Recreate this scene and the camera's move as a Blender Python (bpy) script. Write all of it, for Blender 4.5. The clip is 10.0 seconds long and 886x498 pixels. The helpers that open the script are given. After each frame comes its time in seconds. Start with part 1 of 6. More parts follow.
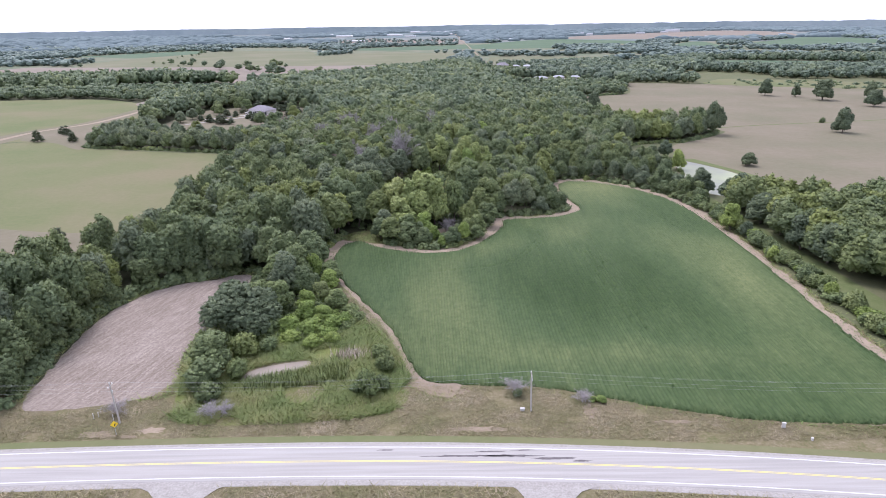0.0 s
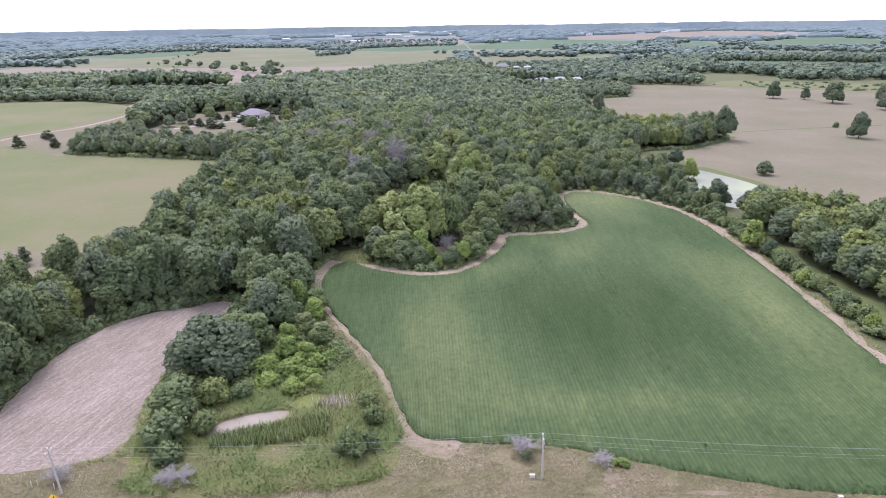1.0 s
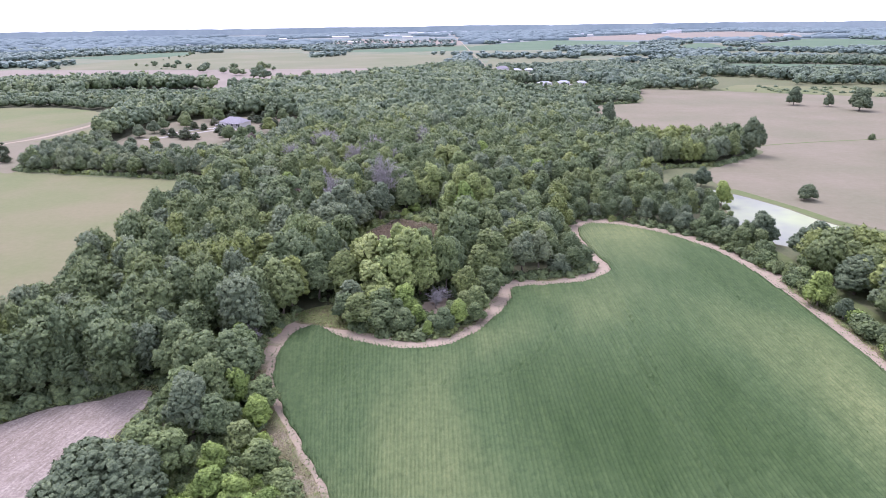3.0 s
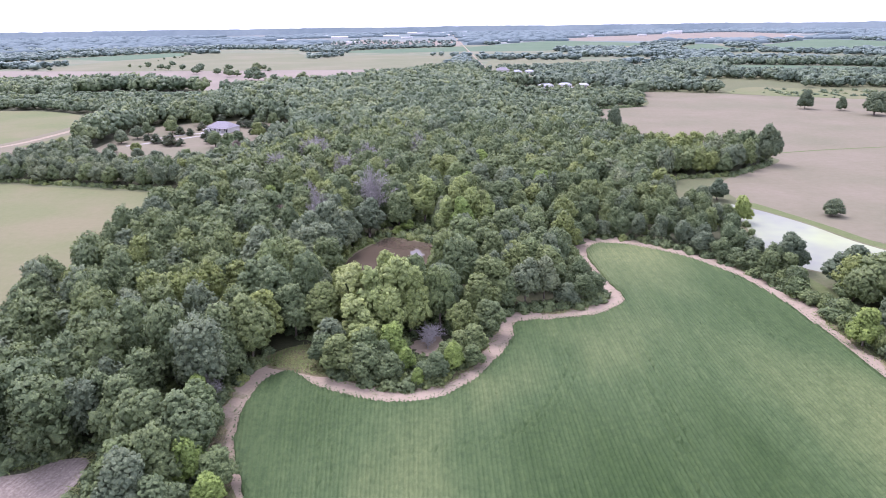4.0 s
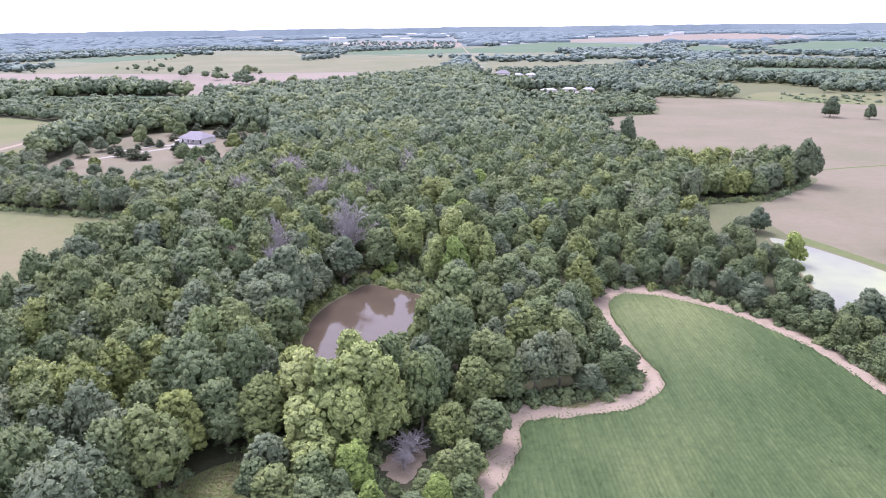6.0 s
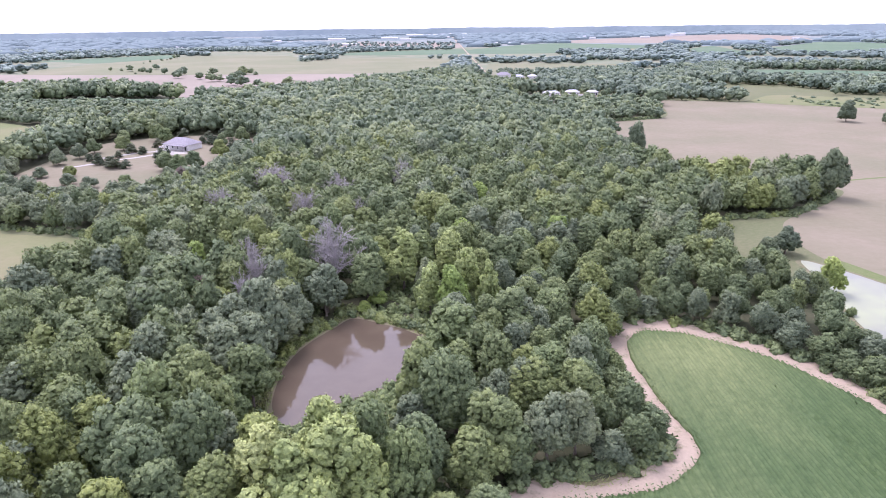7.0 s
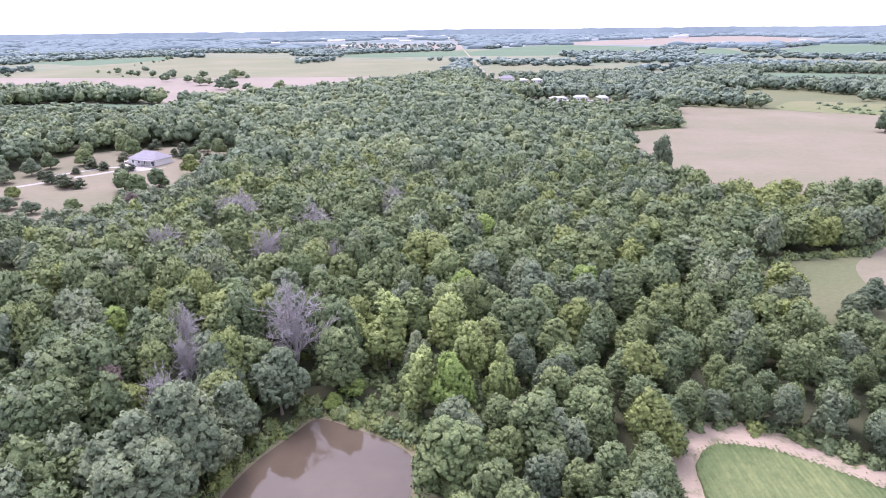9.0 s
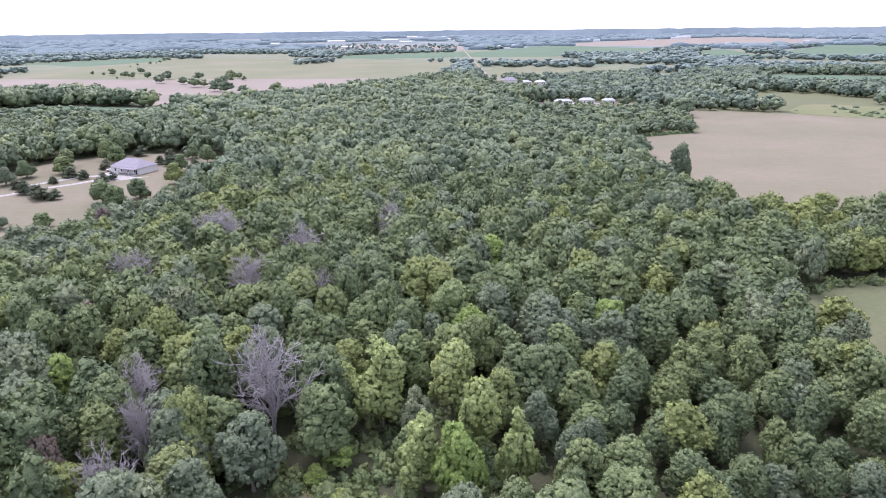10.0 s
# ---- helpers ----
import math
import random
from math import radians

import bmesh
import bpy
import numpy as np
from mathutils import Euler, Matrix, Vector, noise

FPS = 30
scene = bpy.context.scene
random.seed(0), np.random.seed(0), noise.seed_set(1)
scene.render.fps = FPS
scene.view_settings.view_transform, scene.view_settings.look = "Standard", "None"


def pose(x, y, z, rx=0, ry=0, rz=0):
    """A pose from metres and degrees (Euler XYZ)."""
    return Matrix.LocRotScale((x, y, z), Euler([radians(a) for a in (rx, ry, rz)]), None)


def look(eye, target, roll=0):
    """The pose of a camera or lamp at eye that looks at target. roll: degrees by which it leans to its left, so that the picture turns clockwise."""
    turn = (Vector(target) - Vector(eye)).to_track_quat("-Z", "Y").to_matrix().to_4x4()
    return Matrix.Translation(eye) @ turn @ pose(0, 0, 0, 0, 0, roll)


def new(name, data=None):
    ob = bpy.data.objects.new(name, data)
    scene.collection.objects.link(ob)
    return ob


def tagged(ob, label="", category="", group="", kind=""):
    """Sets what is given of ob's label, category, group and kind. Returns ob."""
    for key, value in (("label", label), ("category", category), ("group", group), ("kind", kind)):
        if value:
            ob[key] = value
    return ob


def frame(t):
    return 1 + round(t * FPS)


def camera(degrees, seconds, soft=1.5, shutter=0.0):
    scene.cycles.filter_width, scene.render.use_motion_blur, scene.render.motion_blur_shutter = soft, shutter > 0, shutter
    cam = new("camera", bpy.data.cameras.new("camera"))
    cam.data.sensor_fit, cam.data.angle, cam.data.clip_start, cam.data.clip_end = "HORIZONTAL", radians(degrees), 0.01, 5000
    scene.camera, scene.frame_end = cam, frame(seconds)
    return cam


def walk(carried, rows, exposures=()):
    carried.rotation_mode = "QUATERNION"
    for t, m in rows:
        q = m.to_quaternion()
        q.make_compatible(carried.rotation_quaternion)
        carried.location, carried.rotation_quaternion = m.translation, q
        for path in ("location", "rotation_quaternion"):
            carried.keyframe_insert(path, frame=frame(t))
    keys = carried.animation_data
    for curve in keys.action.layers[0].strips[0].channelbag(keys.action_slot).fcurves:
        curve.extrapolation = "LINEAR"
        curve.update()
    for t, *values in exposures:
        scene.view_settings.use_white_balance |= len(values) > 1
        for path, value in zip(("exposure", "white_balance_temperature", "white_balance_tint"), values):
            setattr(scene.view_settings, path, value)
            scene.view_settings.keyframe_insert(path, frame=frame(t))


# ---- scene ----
cam = camera(69.1, 10.0, soft=0.3)
PATH = [
    (0, (0.732, -0.136, 61.812), (0.684, 9.296, 58.491), -0.860),
    (0.5, (0.855, 7.469, 61.980), (0.813, 16.901, 58.658), -0.846),
    (1, (1.116, 16.295, 62.127), (1.079, 25.727, 58.806), -0.832),
    (1.5, (1.497, 25.772, 62.254), (1.465, 35.204, 58.933), -0.818),
    (2, (1.980, 35.517, 62.361), (1.951, 44.950, 59.041), -0.804),
    (2.5, (2.545, 45.297, 62.448), (2.520, 54.730, 59.129), -0.790),
    (3.25, (3.509, 59.790, 62.540), (3.489, 69.224, 59.224), -0.769),
    (4, (4.557, 74.019, 62.587), (4.541, 83.454, 59.275), -0.748),
    (4.5, (5.272, 83.418, 62.594), (5.258, 92.854, 59.284), -0.733),
    (5, (5.979, 92.818, 62.580), (5.966, 102.255, 59.274), -0.719),
    (5.5, (6.659, 102.276, 62.547), (6.647, 111.715, 59.244), -0.705),
    (6.25, (7.590, 116.662, 62.459), (7.579, 126.103, 59.162), -0.684),
    (7, (8.359, 131.326, 62.327), (8.347, 140.770, 59.036), -0.663),
    (7.5, (8.751, 141.226, 62.214), (8.738, 150.670, 58.928), -0.649),
    (8, (9.024, 151.170, 62.081), (9.011, 160.617, 58.801), -0.635),
    (8.5, (9.162, 161.099, 61.929), (9.147, 170.548, 58.654), -0.621),
    (9, (9.146, 170.954, 61.757), (9.128, 180.404, 58.487), -0.607),
    (9.5, (8.957, 180.689, 61.565), (8.936, 190.141, 58.301), -0.593),
    (10, (8.577, 190.299, 61.354), (8.554, 199.753, 58.096), -0.579),
]
walk(cam, [(t, look(eye, target, roll)) for t, eye, target, roll in PATH], [(0.0, -0.02, 5800, 23), (1.0, 0.13, 5780, 25), (2.5, 0.31, 5620, 29), (4.5, 0.43, 5660, 33), (7.0, 0.53, 5720, 33), (9.0, 0.66, 5740, 33), (9.5, 0.7, 5740, 33), (10.0, 0.38, 5700, 28)])

# ---- sky and light: bright overcast afternoon ----
SUN_ELEVATION, SUN_AZIMUTH = 57.0, 328.0
world = bpy.data.worlds.new("world")
scene.world = world
world.use_nodes = True
wn, wl = world.node_tree.nodes, world.node_tree.links
wn.clear()
w_out = wn.new("ShaderNodeOutputWorld")
w_sky = wn.new("ShaderNodeTexSky")
w_sky.sky_type, w_sky.sun_disc = "NISHITA", False
w_sky.sun_elevation, w_sky.sun_rotation = radians(SUN_ELEVATION), radians(SUN_AZIMUTH)
w_sky.dust_density = 4.0
w_clear = wn.new("ShaderNodeBackground")
w_clear.inputs["Strength"].default_value = 0.05
w_cloud = wn.new("ShaderNodeBackground")
w_cloud.inputs["Color"].default_value = (0.95, 0.98, 1.04, 1)
w_cloud.inputs["Strength"].default_value = 1.2
w_add = wn.new("ShaderNodeAddShader")
wl.new(w_sky.outputs[0], w_clear.inputs["Color"])
wl.new(w_clear.outputs[0], w_add.inputs[0])
wl.new(w_cloud.outputs[0], w_add.inputs[1])
wl.new(w_add.outputs[0], w_out.inputs["Surface"])

sun_data = bpy.data.lights.new("sun", "SUN")
sun_data.energy, sun_data.angle, sun_data.color = 2.7, radians(26), (1.0, 0.96, 0.9)
sun = new("sun", sun_data)
az, el = radians(SUN_AZIMUTH), radians(SUN_ELEVATION)
sun_way = Vector((math.sin(az) * math.cos(el), math.cos(az) * math.cos(el), math.sin(el)))
sun.matrix_world = look(sun_way * 400, (0, 0, 0))
scene.view_settings.exposure = 0.0


# ---- materials ----
def nodes_of(name, rough=0.9, spec=0.2):
    m = bpy.data.materials.new(name)
    m.use_nodes = True
    t = m.node_tree
    b = t.nodes["Principled BSDF"]
    b.inputs["Roughness"].default_value = rough
    b.inputs["Specular IOR Level"].default_value = spec
    return m, t.nodes, t.links, b


def noise_node(n, l, scale, detail=4.0, rough=0.6, vec=None):
    k = n.new("ShaderNodeTexNoise")
    k.inputs["Scale"].default_value = scale
    k.inputs["Detail"].default_value = detail
    k.inputs["Roughness"].default_value = rough
    if vec is None:
        vec = n.new("ShaderNodeNewGeometry").outputs["Position"]
    l.new(vec, k.inputs["Vector"])
    return k.outputs["Fac"]


def ramp_node(n, l, fac, stops):
    k = n.new("ShaderNodeValToRGB")
    els = k.color_ramp.elements
    while len(els) < len(stops):
        els.new(0.5)
    for e, (p, c) in zip(els, stops):
        e.position, e.color = p, (*c, 1)
    l.new(fac, k.inputs["Fac"])
    return k.outputs["Color"]


def mix_node(n, l, a, b, fac, mode="MIX"):
    k = n.new("ShaderNodeMix")
    k.data_type, k.blend_type = "RGBA", mode
    for sock, v in ((k.inputs[6], a), (k.inputs[7], b)):
        if isinstance(v, tuple):
            sock.default_value = (*v, 1)
        else:
            l.new(v, sock)
    if isinstance(fac, float):
        k.inputs[0].default_value = fac
    else:
        l.new(fac, k.inputs[0])
    return k.outputs[2]


def math_node(n, l, op, a, b=0.0):
    k = n.new("ShaderNodeMath")
    k.operation = op
    for sock, v in ((k.inputs[0], a), (k.inputs[1], b)):
        if isinstance(v, (int, float)):
            sock.default_value = v
        else:
            l.new(v, sock)
    return k.outputs[0]


def bump_node(n, l, b, height, strength, dist):
    k = n.new("ShaderNodeBump")
    k.inputs["Strength"].default_value = strength
    k.inputs["Distance"].default_value = dist
    l.new(height, k.inputs["Height"])
    l.new(k.outputs[0], b.inputs["Normal"])


def land(name, big, small, big_scale, small_scale, blend=0.5, rough=0.95, bump=0.0, dist=0.1):
    """Ground cover: patches of the 'big' colours, mottled by the 'small' ones."""
    m, n, l, b = nodes_of(name, rough, 0.1)
    a = ramp_node(n, l, noise_node(n, l, big_scale, 5), big)
    f = noise_node(n, l, small_scale, 6, 0.7)
    c = ramp_node(n, l, f, small)
    l.new(mix_node(n, l, a, c, blend), b.inputs["Base Color"])
    if bump:
        bump_node(n, l, b, f, bump, dist)
    return m


def foliage(name, dark, mid, light, leafvar=0.4, trans=0.16, tufts=1.0, grain=2.6):
    """Leaves: one shade per tree, varied from clump to clump and leaf to leaf, gap shade between tufts coloured in."""
    m, n, l, b = nodes_of(name, 0.6, 0.2)
    at = n.new("ShaderNodeAttribute")
    at.attribute_name = "tint"
    info = n.new("ShaderNodeObjectInfo")
    own = math_node(n, l, "MULTIPLY", info.outputs["Random"], math_node(n, l, "LESS_THAN", at.outputs["Fac"], 0.001))
    v = math_node(n, l, "ADD", at.outputs["Fac"], own)
    tree = ramp_node(n, l, v, [(0.0, dark), (0.6, mid), (0.86, tuple(0.6 * p + 0.4 * q for p, q in zip(mid, light))), (1.0, light)])
    geo = n.new("ShaderNodeNewGeometry")
    leaf = ramp_node(n, l, geo.outputs["Random Per Island"], [(0.0, (0.5, 0.53, 0.52)), (0.5, (1.0, 1.0, 1.0)), (1.0, (1.7, 1.62, 1.5))])
    col = mix_node(n, l, tree, leaf, leafvar, "MULTIPLY")
    tuft = noise_node(n, l, grain, 3, 0.7)
    # Bump hollows darker, knobs paler: shade of leaf gaps put into the colour.
    col = mix_node(n, l, col, ramp_node(n, l, tuft, [(0.34, (0.66, 0.69, 0.68)), (0.5, (1.0, 1.0, 1.0)), (0.66, (1.32, 1.28, 1.22))]), tufts, "MULTIPLY")
    col = mix_node(n, l, col, ramp_node(n, l, noise_node(n, l, 0.28, 3, 0.6), [(0.35, (0.88, 0.9, 0.92)), (0.65, (1.1, 1.09, 1.06))]), tufts, "MULTIPLY")
    bump_node(n, l, b, tuft, 0.9 * tufts, 0.35)
    l.new(col, b.inputs["Base Color"])
    tr = n.new("ShaderNodeBsdfTranslucent")
    l.new(mix_node(n, l, col, (1.0, 1.05, 0.5), 0.5, "MULTIPLY"), tr.inputs["Color"])
    mx = n.new("ShaderNodeMixShader")
    mx.inputs[0].default_value = trans
    l.new(b.outputs[0], mx.inputs[1])
    l.new(tr.outputs[0], mx.inputs[2])
    l.new(mx.outputs[0], n["Material Output"].inputs["Surface"])
    return m


M = {}
M["ground"] = land("rough_grass", [(0.3, (0.104, 0.123, 0.057)), (0.7, (0.152, 0.147, 0.081))], [(0.3, (0.085, 0.104, 0.048)), (0.7, (0.171, 0.162, 0.095))], 0.03, 0.8, 0.5)
M["verge"] = land("dry_verge_grass", [(0.33, (0.125, 0.135, 0.055)), (0.5, (0.175, 0.152, 0.082)), (0.66, (0.255, 0.208, 0.14))], [(0.3, (0.1, 0.108, 0.045)), (0.5, (0.17, 0.148, 0.08)), (0.7, (0.28, 0.235, 0.165))], 0.2, 1.6, 0.55, bump=0.7, dist=0.4)
M["mown"] = land("mown_grass", [(0.35, (0.1, 0.132, 0.046)), (0.7, (0.15, 0.165, 0.072))], [(0.3, (0.085, 0.112, 0.04)), (0.7, (0.165, 0.18, 0.085))], 0.3, 2.2, 0.5)
M["pasture"] = land("grazed_pasture", [(0.36, (0.12, 0.152, 0.06)), (0.5, (0.16, 0.166, 0.08)), (0.64, (0.208, 0.176, 0.108))], [(0.3, (0.122, 0.138, 0.064)), (0.7, (0.19, 0.178, 0.1))], 0.013, 0.5, 0.4)
# Farmland greens set bluish: slight distance haze in the colour.
M["farmland"] = land("patchy_hazed_farmland", [(0.38, (0.12, 0.155, 0.095)), (0.48, (0.2, 0.19, 0.13)), (0.55, (0.13, 0.165, 0.1)), (0.65, (0.24, 0.21, 0.16))], [(0.35, (0.12, 0.15, 0.09)), (0.65, (0.21, 0.2, 0.14))], 0.005, 0.03, 0.35)
M["hay"] = land("tan_hay_stubble", [(0.35, (0.147, 0.146, 0.088)), (0.5, (0.182, 0.162, 0.108)), (0.65, (0.218, 0.185, 0.134))], [(0.3, (0.155, 0.138, 0.09)), (0.7, (0.214, 0.186, 0.135))], 0.02, 0.35, 0.45)
M["pink"] = land("harvested_field", [(0.35, (0.205, 0.175, 0.138)), (0.65, (0.255, 0.215, 0.175))], [(0.3, (0.185, 0.158, 0.122)), (0.7, (0.255, 0.218, 0.178))], 0.01, 0.2, 0.4)
M["palefield"] = land("pale_green_field", [(0.38, (0.142, 0.156, 0.088)), (0.52, (0.168, 0.17, 0.102)), (0.66, (0.205, 0.188, 0.125))], [(0.3, (0.146, 0.152, 0.089)), (0.7, (0.19, 0.182, 0.115))], 0.009, 0.1, 0.4)
M["greenfield"] = land("far_bean_field", [(0.35, (0.085, 0.135, 0.08)), (0.65, (0.12, 0.165, 0.1))], [(0.3, (0.08, 0.125, 0.075)), (0.7, (0.13, 0.17, 0.11))], 0.006, 0.1, 0.4)
M["dirt"] = land("bare_field_edge", [(0.35, (0.268, 0.206, 0.15)), (0.7, (0.345, 0.272, 0.205))], [(0.3, (0.197, 0.169, 0.108)), (0.7, (0.352, 0.285, 0.216))], 0.2, 1.8, 0.5, bump=0.4, dist=0.15)
M["stubble"] = None
M["gravel"] = land("pale_gravel", [(0.35, (0.3, 0.275, 0.25)), (0.7, (0.4, 0.375, 0.35))], [(0.3, (0.18, 0.165, 0.14)), (0.7, (0.44, 0.42, 0.39))], 0.5, 3.0, 0.55, bump=0.4, dist=0.05)
M["mud"] = land("muddy_bank", [(0.35, (0.121, 0.126, 0.065)), (0.7, (0.203, 0.168, 0.111))], [(0.3, (0.108, 0.119, 0.058)), (0.7, (0.230, 0.189, 0.130))], 0.3, 2.0, 0.5)
M["litter"] = land("forest_floor", [(0.35, (0.05, 0.06, 0.03)), (0.7, (0.085, 0.08, 0.05))], [(0.3, (0.04, 0.05, 0.025)), (0.7, (0.1, 0.095, 0.055))], 0.2, 1.5, 0.5)
M["meadow"] = land("lush_wet_meadow", [(0.36, (0.11, 0.16, 0.042)), (0.5, (0.17, 0.19, 0.06)), (0.62, (0.23, 0.2, 0.1))], [(0.3, (0.09, 0.12, 0.036)), (0.7, (0.22, 0.225, 0.08))], 0.16, 1.4, 0.55, bump=0.7, dist=0.4)


def asphalt():
    m, n, l, b = nodes_of("worn_asphalt", 0.85, 0.3)
    pos = n.new("ShaderNodeNewGeometry").outputs["Position"]
    mp = n.new("ShaderNodeMapping")
    mp.inputs["Scale"].default_value = (0.05, 1.4, 1)
    l.new(pos, mp.inputs["Vector"])
    lane = ramp_node(n, l, noise_node(n, l, 1.0, 3, 0.5, mp.outputs[0]), [(0.35, (0.3, 0.284, 0.262)), (0.65, (0.4, 0.378, 0.352))])
    grain = ramp_node(n, l, noise_node(n, l, 9, 5, 0.8), [(0.3, (0.27, 0.255, 0.236)), (0.7, (0.41, 0.388, 0.362))])
    l.new(mix_node(n, l, lane, grain, 0.35), b.inputs["Base Color"])
    return m


def paint(name, col, wear):
    m, n, l, b = nodes_of(name, 0.6, 0.4)
    l.new(ramp_node(n, l, noise_node(n, l, 2.5, 6, 0.7), [(0.25, wear), (0.5, col)]), b.inputs["Base Color"])
    return m


def plain(name, a, c, scale=3.0, rough=0.8, metal=0.0):
    m, n, l, b = nodes_of(name, rough, 0.3)
    b.inputs["Metallic"].default_value = metal
    l.new(ramp_node(n, l, noise_node(n, l, scale, 5, 0.65), [(0.3, a), (0.7, c)]), b.inputs["Base Color"])
    return m


def water(name, a, c, rough, scale=0.12, spec=0.5):
    m, n, l, b = nodes_of(name, rough, spec)
    l.new(ramp_node(n, l, noise_node(n, l, scale, 4, 0.6), [(0.4, a), (0.62, c)]), b.inputs["Base Color"])
    bump_node(n, l, b, noise_node(n, l, 1.2, 2, 0.5), 0.02, 0.05)
    return m




def residue():
    """Bare field with pale crop residue lying in long streaks."""
    m, n, l, b = nodes_of("crop_residue", 0.95, 0.1)
    mp = n.new("ShaderNodeMapping")
    mp.vector_type = "TEXTURE"
    mp.inputs["Rotation"].default_value, mp.inputs["Scale"].default_value = (0, 0, radians(74)), (5.0, 0.7, 1)
    l.new(n.new("ShaderNodeNewGeometry").outputs["Position"], mp.inputs["Vector"])
    long = ramp_node(n, l, noise_node(n, l, 1.0, 5, 0.7, mp.outputs[0]), [(0.36, (0.205, 0.168, 0.136)), (0.5, (0.262, 0.219, 0.183)), (0.64, (0.37, 0.315, 0.27))])
    wide = ramp_node(n, l, noise_node(n, l, 0.07, 4), [(0.35, (0.2, 0.162, 0.132)), (0.65, (0.31, 0.262, 0.225))])
    f = noise_node(n, l, 2.2, 5, 0.75)
    fine = ramp_node(n, l, f, [(0.35, (0.62, 0.6, 0.58)), (0.65, (1.3, 1.3, 1.3))])
    l.new(mix_node(n, l, mix_node(n, l, long, wide, 0.4), fine, 0.75, "MULTIPLY"), b.inputs["Base Color"])
    bump_node(n, l, b, f, 0.5, 0.2)
    return m


def weedy_soil():
    """Bare soil overgrown here and there by low weeds."""
    m = land("weedy_soil", [(0.35, (0.292, 0.228, 0.165)), (0.7, (0.362, 0.288, 0.218))], [(0.3, (0.25, 0.2, 0.145)), (0.7, (0.372, 0.302, 0.23))], 0.2, 1.8, 0.5, bump=0.4, dist=0.15)
    n, l = m.node_tree.nodes, m.node_tree.links
    b = n["Principled BSDF"]
    old = b.inputs["Base Color"].links[0].from_socket
    weeds = ramp_node(n, l, noise_node(n, l, 2.4, 4, 0.7), [(0.3, (0.1, 0.12, 0.05)), (0.7, (0.19, 0.175, 0.1))])
    k = ramp_node(n, l, noise_node(n, l, 0.33, 6, 0.72), [(0.54, (0.0, 0.0, 0.0)), (0.68, (0.8, 0.8, 0.8))])
    l.new(mix_node(n, l, old, weeds, k), b.inputs["Base Color"])
    return m


M["margin"] = weedy_soil()
M["stubble"] = residue()
M["asphalt"] = asphalt()
M["white_line"] = paint("white_road_paint", (0.7, 0.69, 0.68), (0.4, 0.38, 0.38))
M["yellow_line"] = paint("yellow_road_paint", (0.68, 0.58, 0.2), (0.52, 0.46, 0.26))
M["tar"] = plain("dark_tar_patch", (0.1, 0.09, 0.09), (0.16, 0.14, 0.14), 2.0)
M["water"] = water("brown_pond_water", (0.088, 0.067, 0.047), (0.1, 0.077, 0.054), 0.04, 0.12, 0.42)
M["muddy"] = water("muddy_shallow_water", (0.2, 0.165, 0.125), (0.24, 0.195, 0.15), 0.4)
M["scum"] = water("algae_pond_water", (0.3, 0.325, 0.165), (0.19, 0.195, 0.155), 0.35, 0.022, 0.2)
M["oak"] = foliage("oak_leaves", (0.134, 0.175, 0.086), (0.162, 0.202, 0.088), (0.214, 0.25, 0.08))
M["walnut"] = foliage("walnut_leaves", (0.108, 0.14, 0.084), (0.122, 0.156, 0.09), (0.14, 0.172, 0.094))
M["willow"] = foliage("pale_cottonwood_leaves", (0.265, 0.32, 0.118), (0.305, 0.358, 0.132), (0.365, 0.4, 0.16))
M["lime"] = foliage("young_lime_leaves", (0.195, 0.27, 0.072), (0.228, 0.3, 0.08), (0.272, 0.335, 0.095))
M["olive"] = foliage("olive_leaves", (0.146, 0.191, 0.085), (0.182, 0.229, 0.093), (0.220, 0.257, 0.104))
M["grey"] = foliage("grey_green_leaves", (0.148, 0.184, 0.112), (0.168, 0.204, 0.12), (0.196, 0.226, 0.125))
M["cedar"] = foliage("cedar_needles", (0.075, 0.1, 0.06), (0.095, 0.115, 0.065), (0.12, 0.13, 0.075))
M["rust"] = foliage("dying_brown_leaves", (0.17, 0.135, 0.11), (0.21, 0.165, 0.135), (0.24, 0.19, 0.155))
# Bluish distance haze mixed into these leaf colours, stronger farther out.
M["far_haze_leaf"] = foliage("far_hazed_leaves", (0.118, 0.157, 0.092), (0.144, 0.183, 0.098), (0.184, 0.22, 0.1), 0.4, 0.15, 1.0, 1.1)
M["north_haze_leaf"] = foliage("north_hazed_leaves", (0.12, 0.16, 0.114), (0.146, 0.187, 0.122), (0.18, 0.22, 0.126), 0.4, 0.12, 1.0, 1.0)
M["farther_haze_leaf"] = foliage("hill_hazed_leaves", (0.135, 0.182, 0.162), (0.158, 0.205, 0.176), (0.184, 0.23, 0.184), 0.4, 0.1, 1.0, 0.5)
M["reed"] = foliage("reed_blades", (0.15, 0.205, 0.068), (0.2, 0.24, 0.085), (0.27, 0.265, 0.12), 0.4, 0.25, tufts=0.0)
M["straw"] = foliage("straw_grass", (0.19, 0.185, 0.09), (0.26, 0.225, 0.14), (0.33, 0.28, 0.2), 0.5, 0.2, tufts=0.0)
M["plume"] = foliage("pale_grass_plumes", (0.36, 0.3, 0.25), (0.42, 0.36, 0.31), (0.47, 0.41, 0.36), 0.4, 0.2, tufts=0.0)


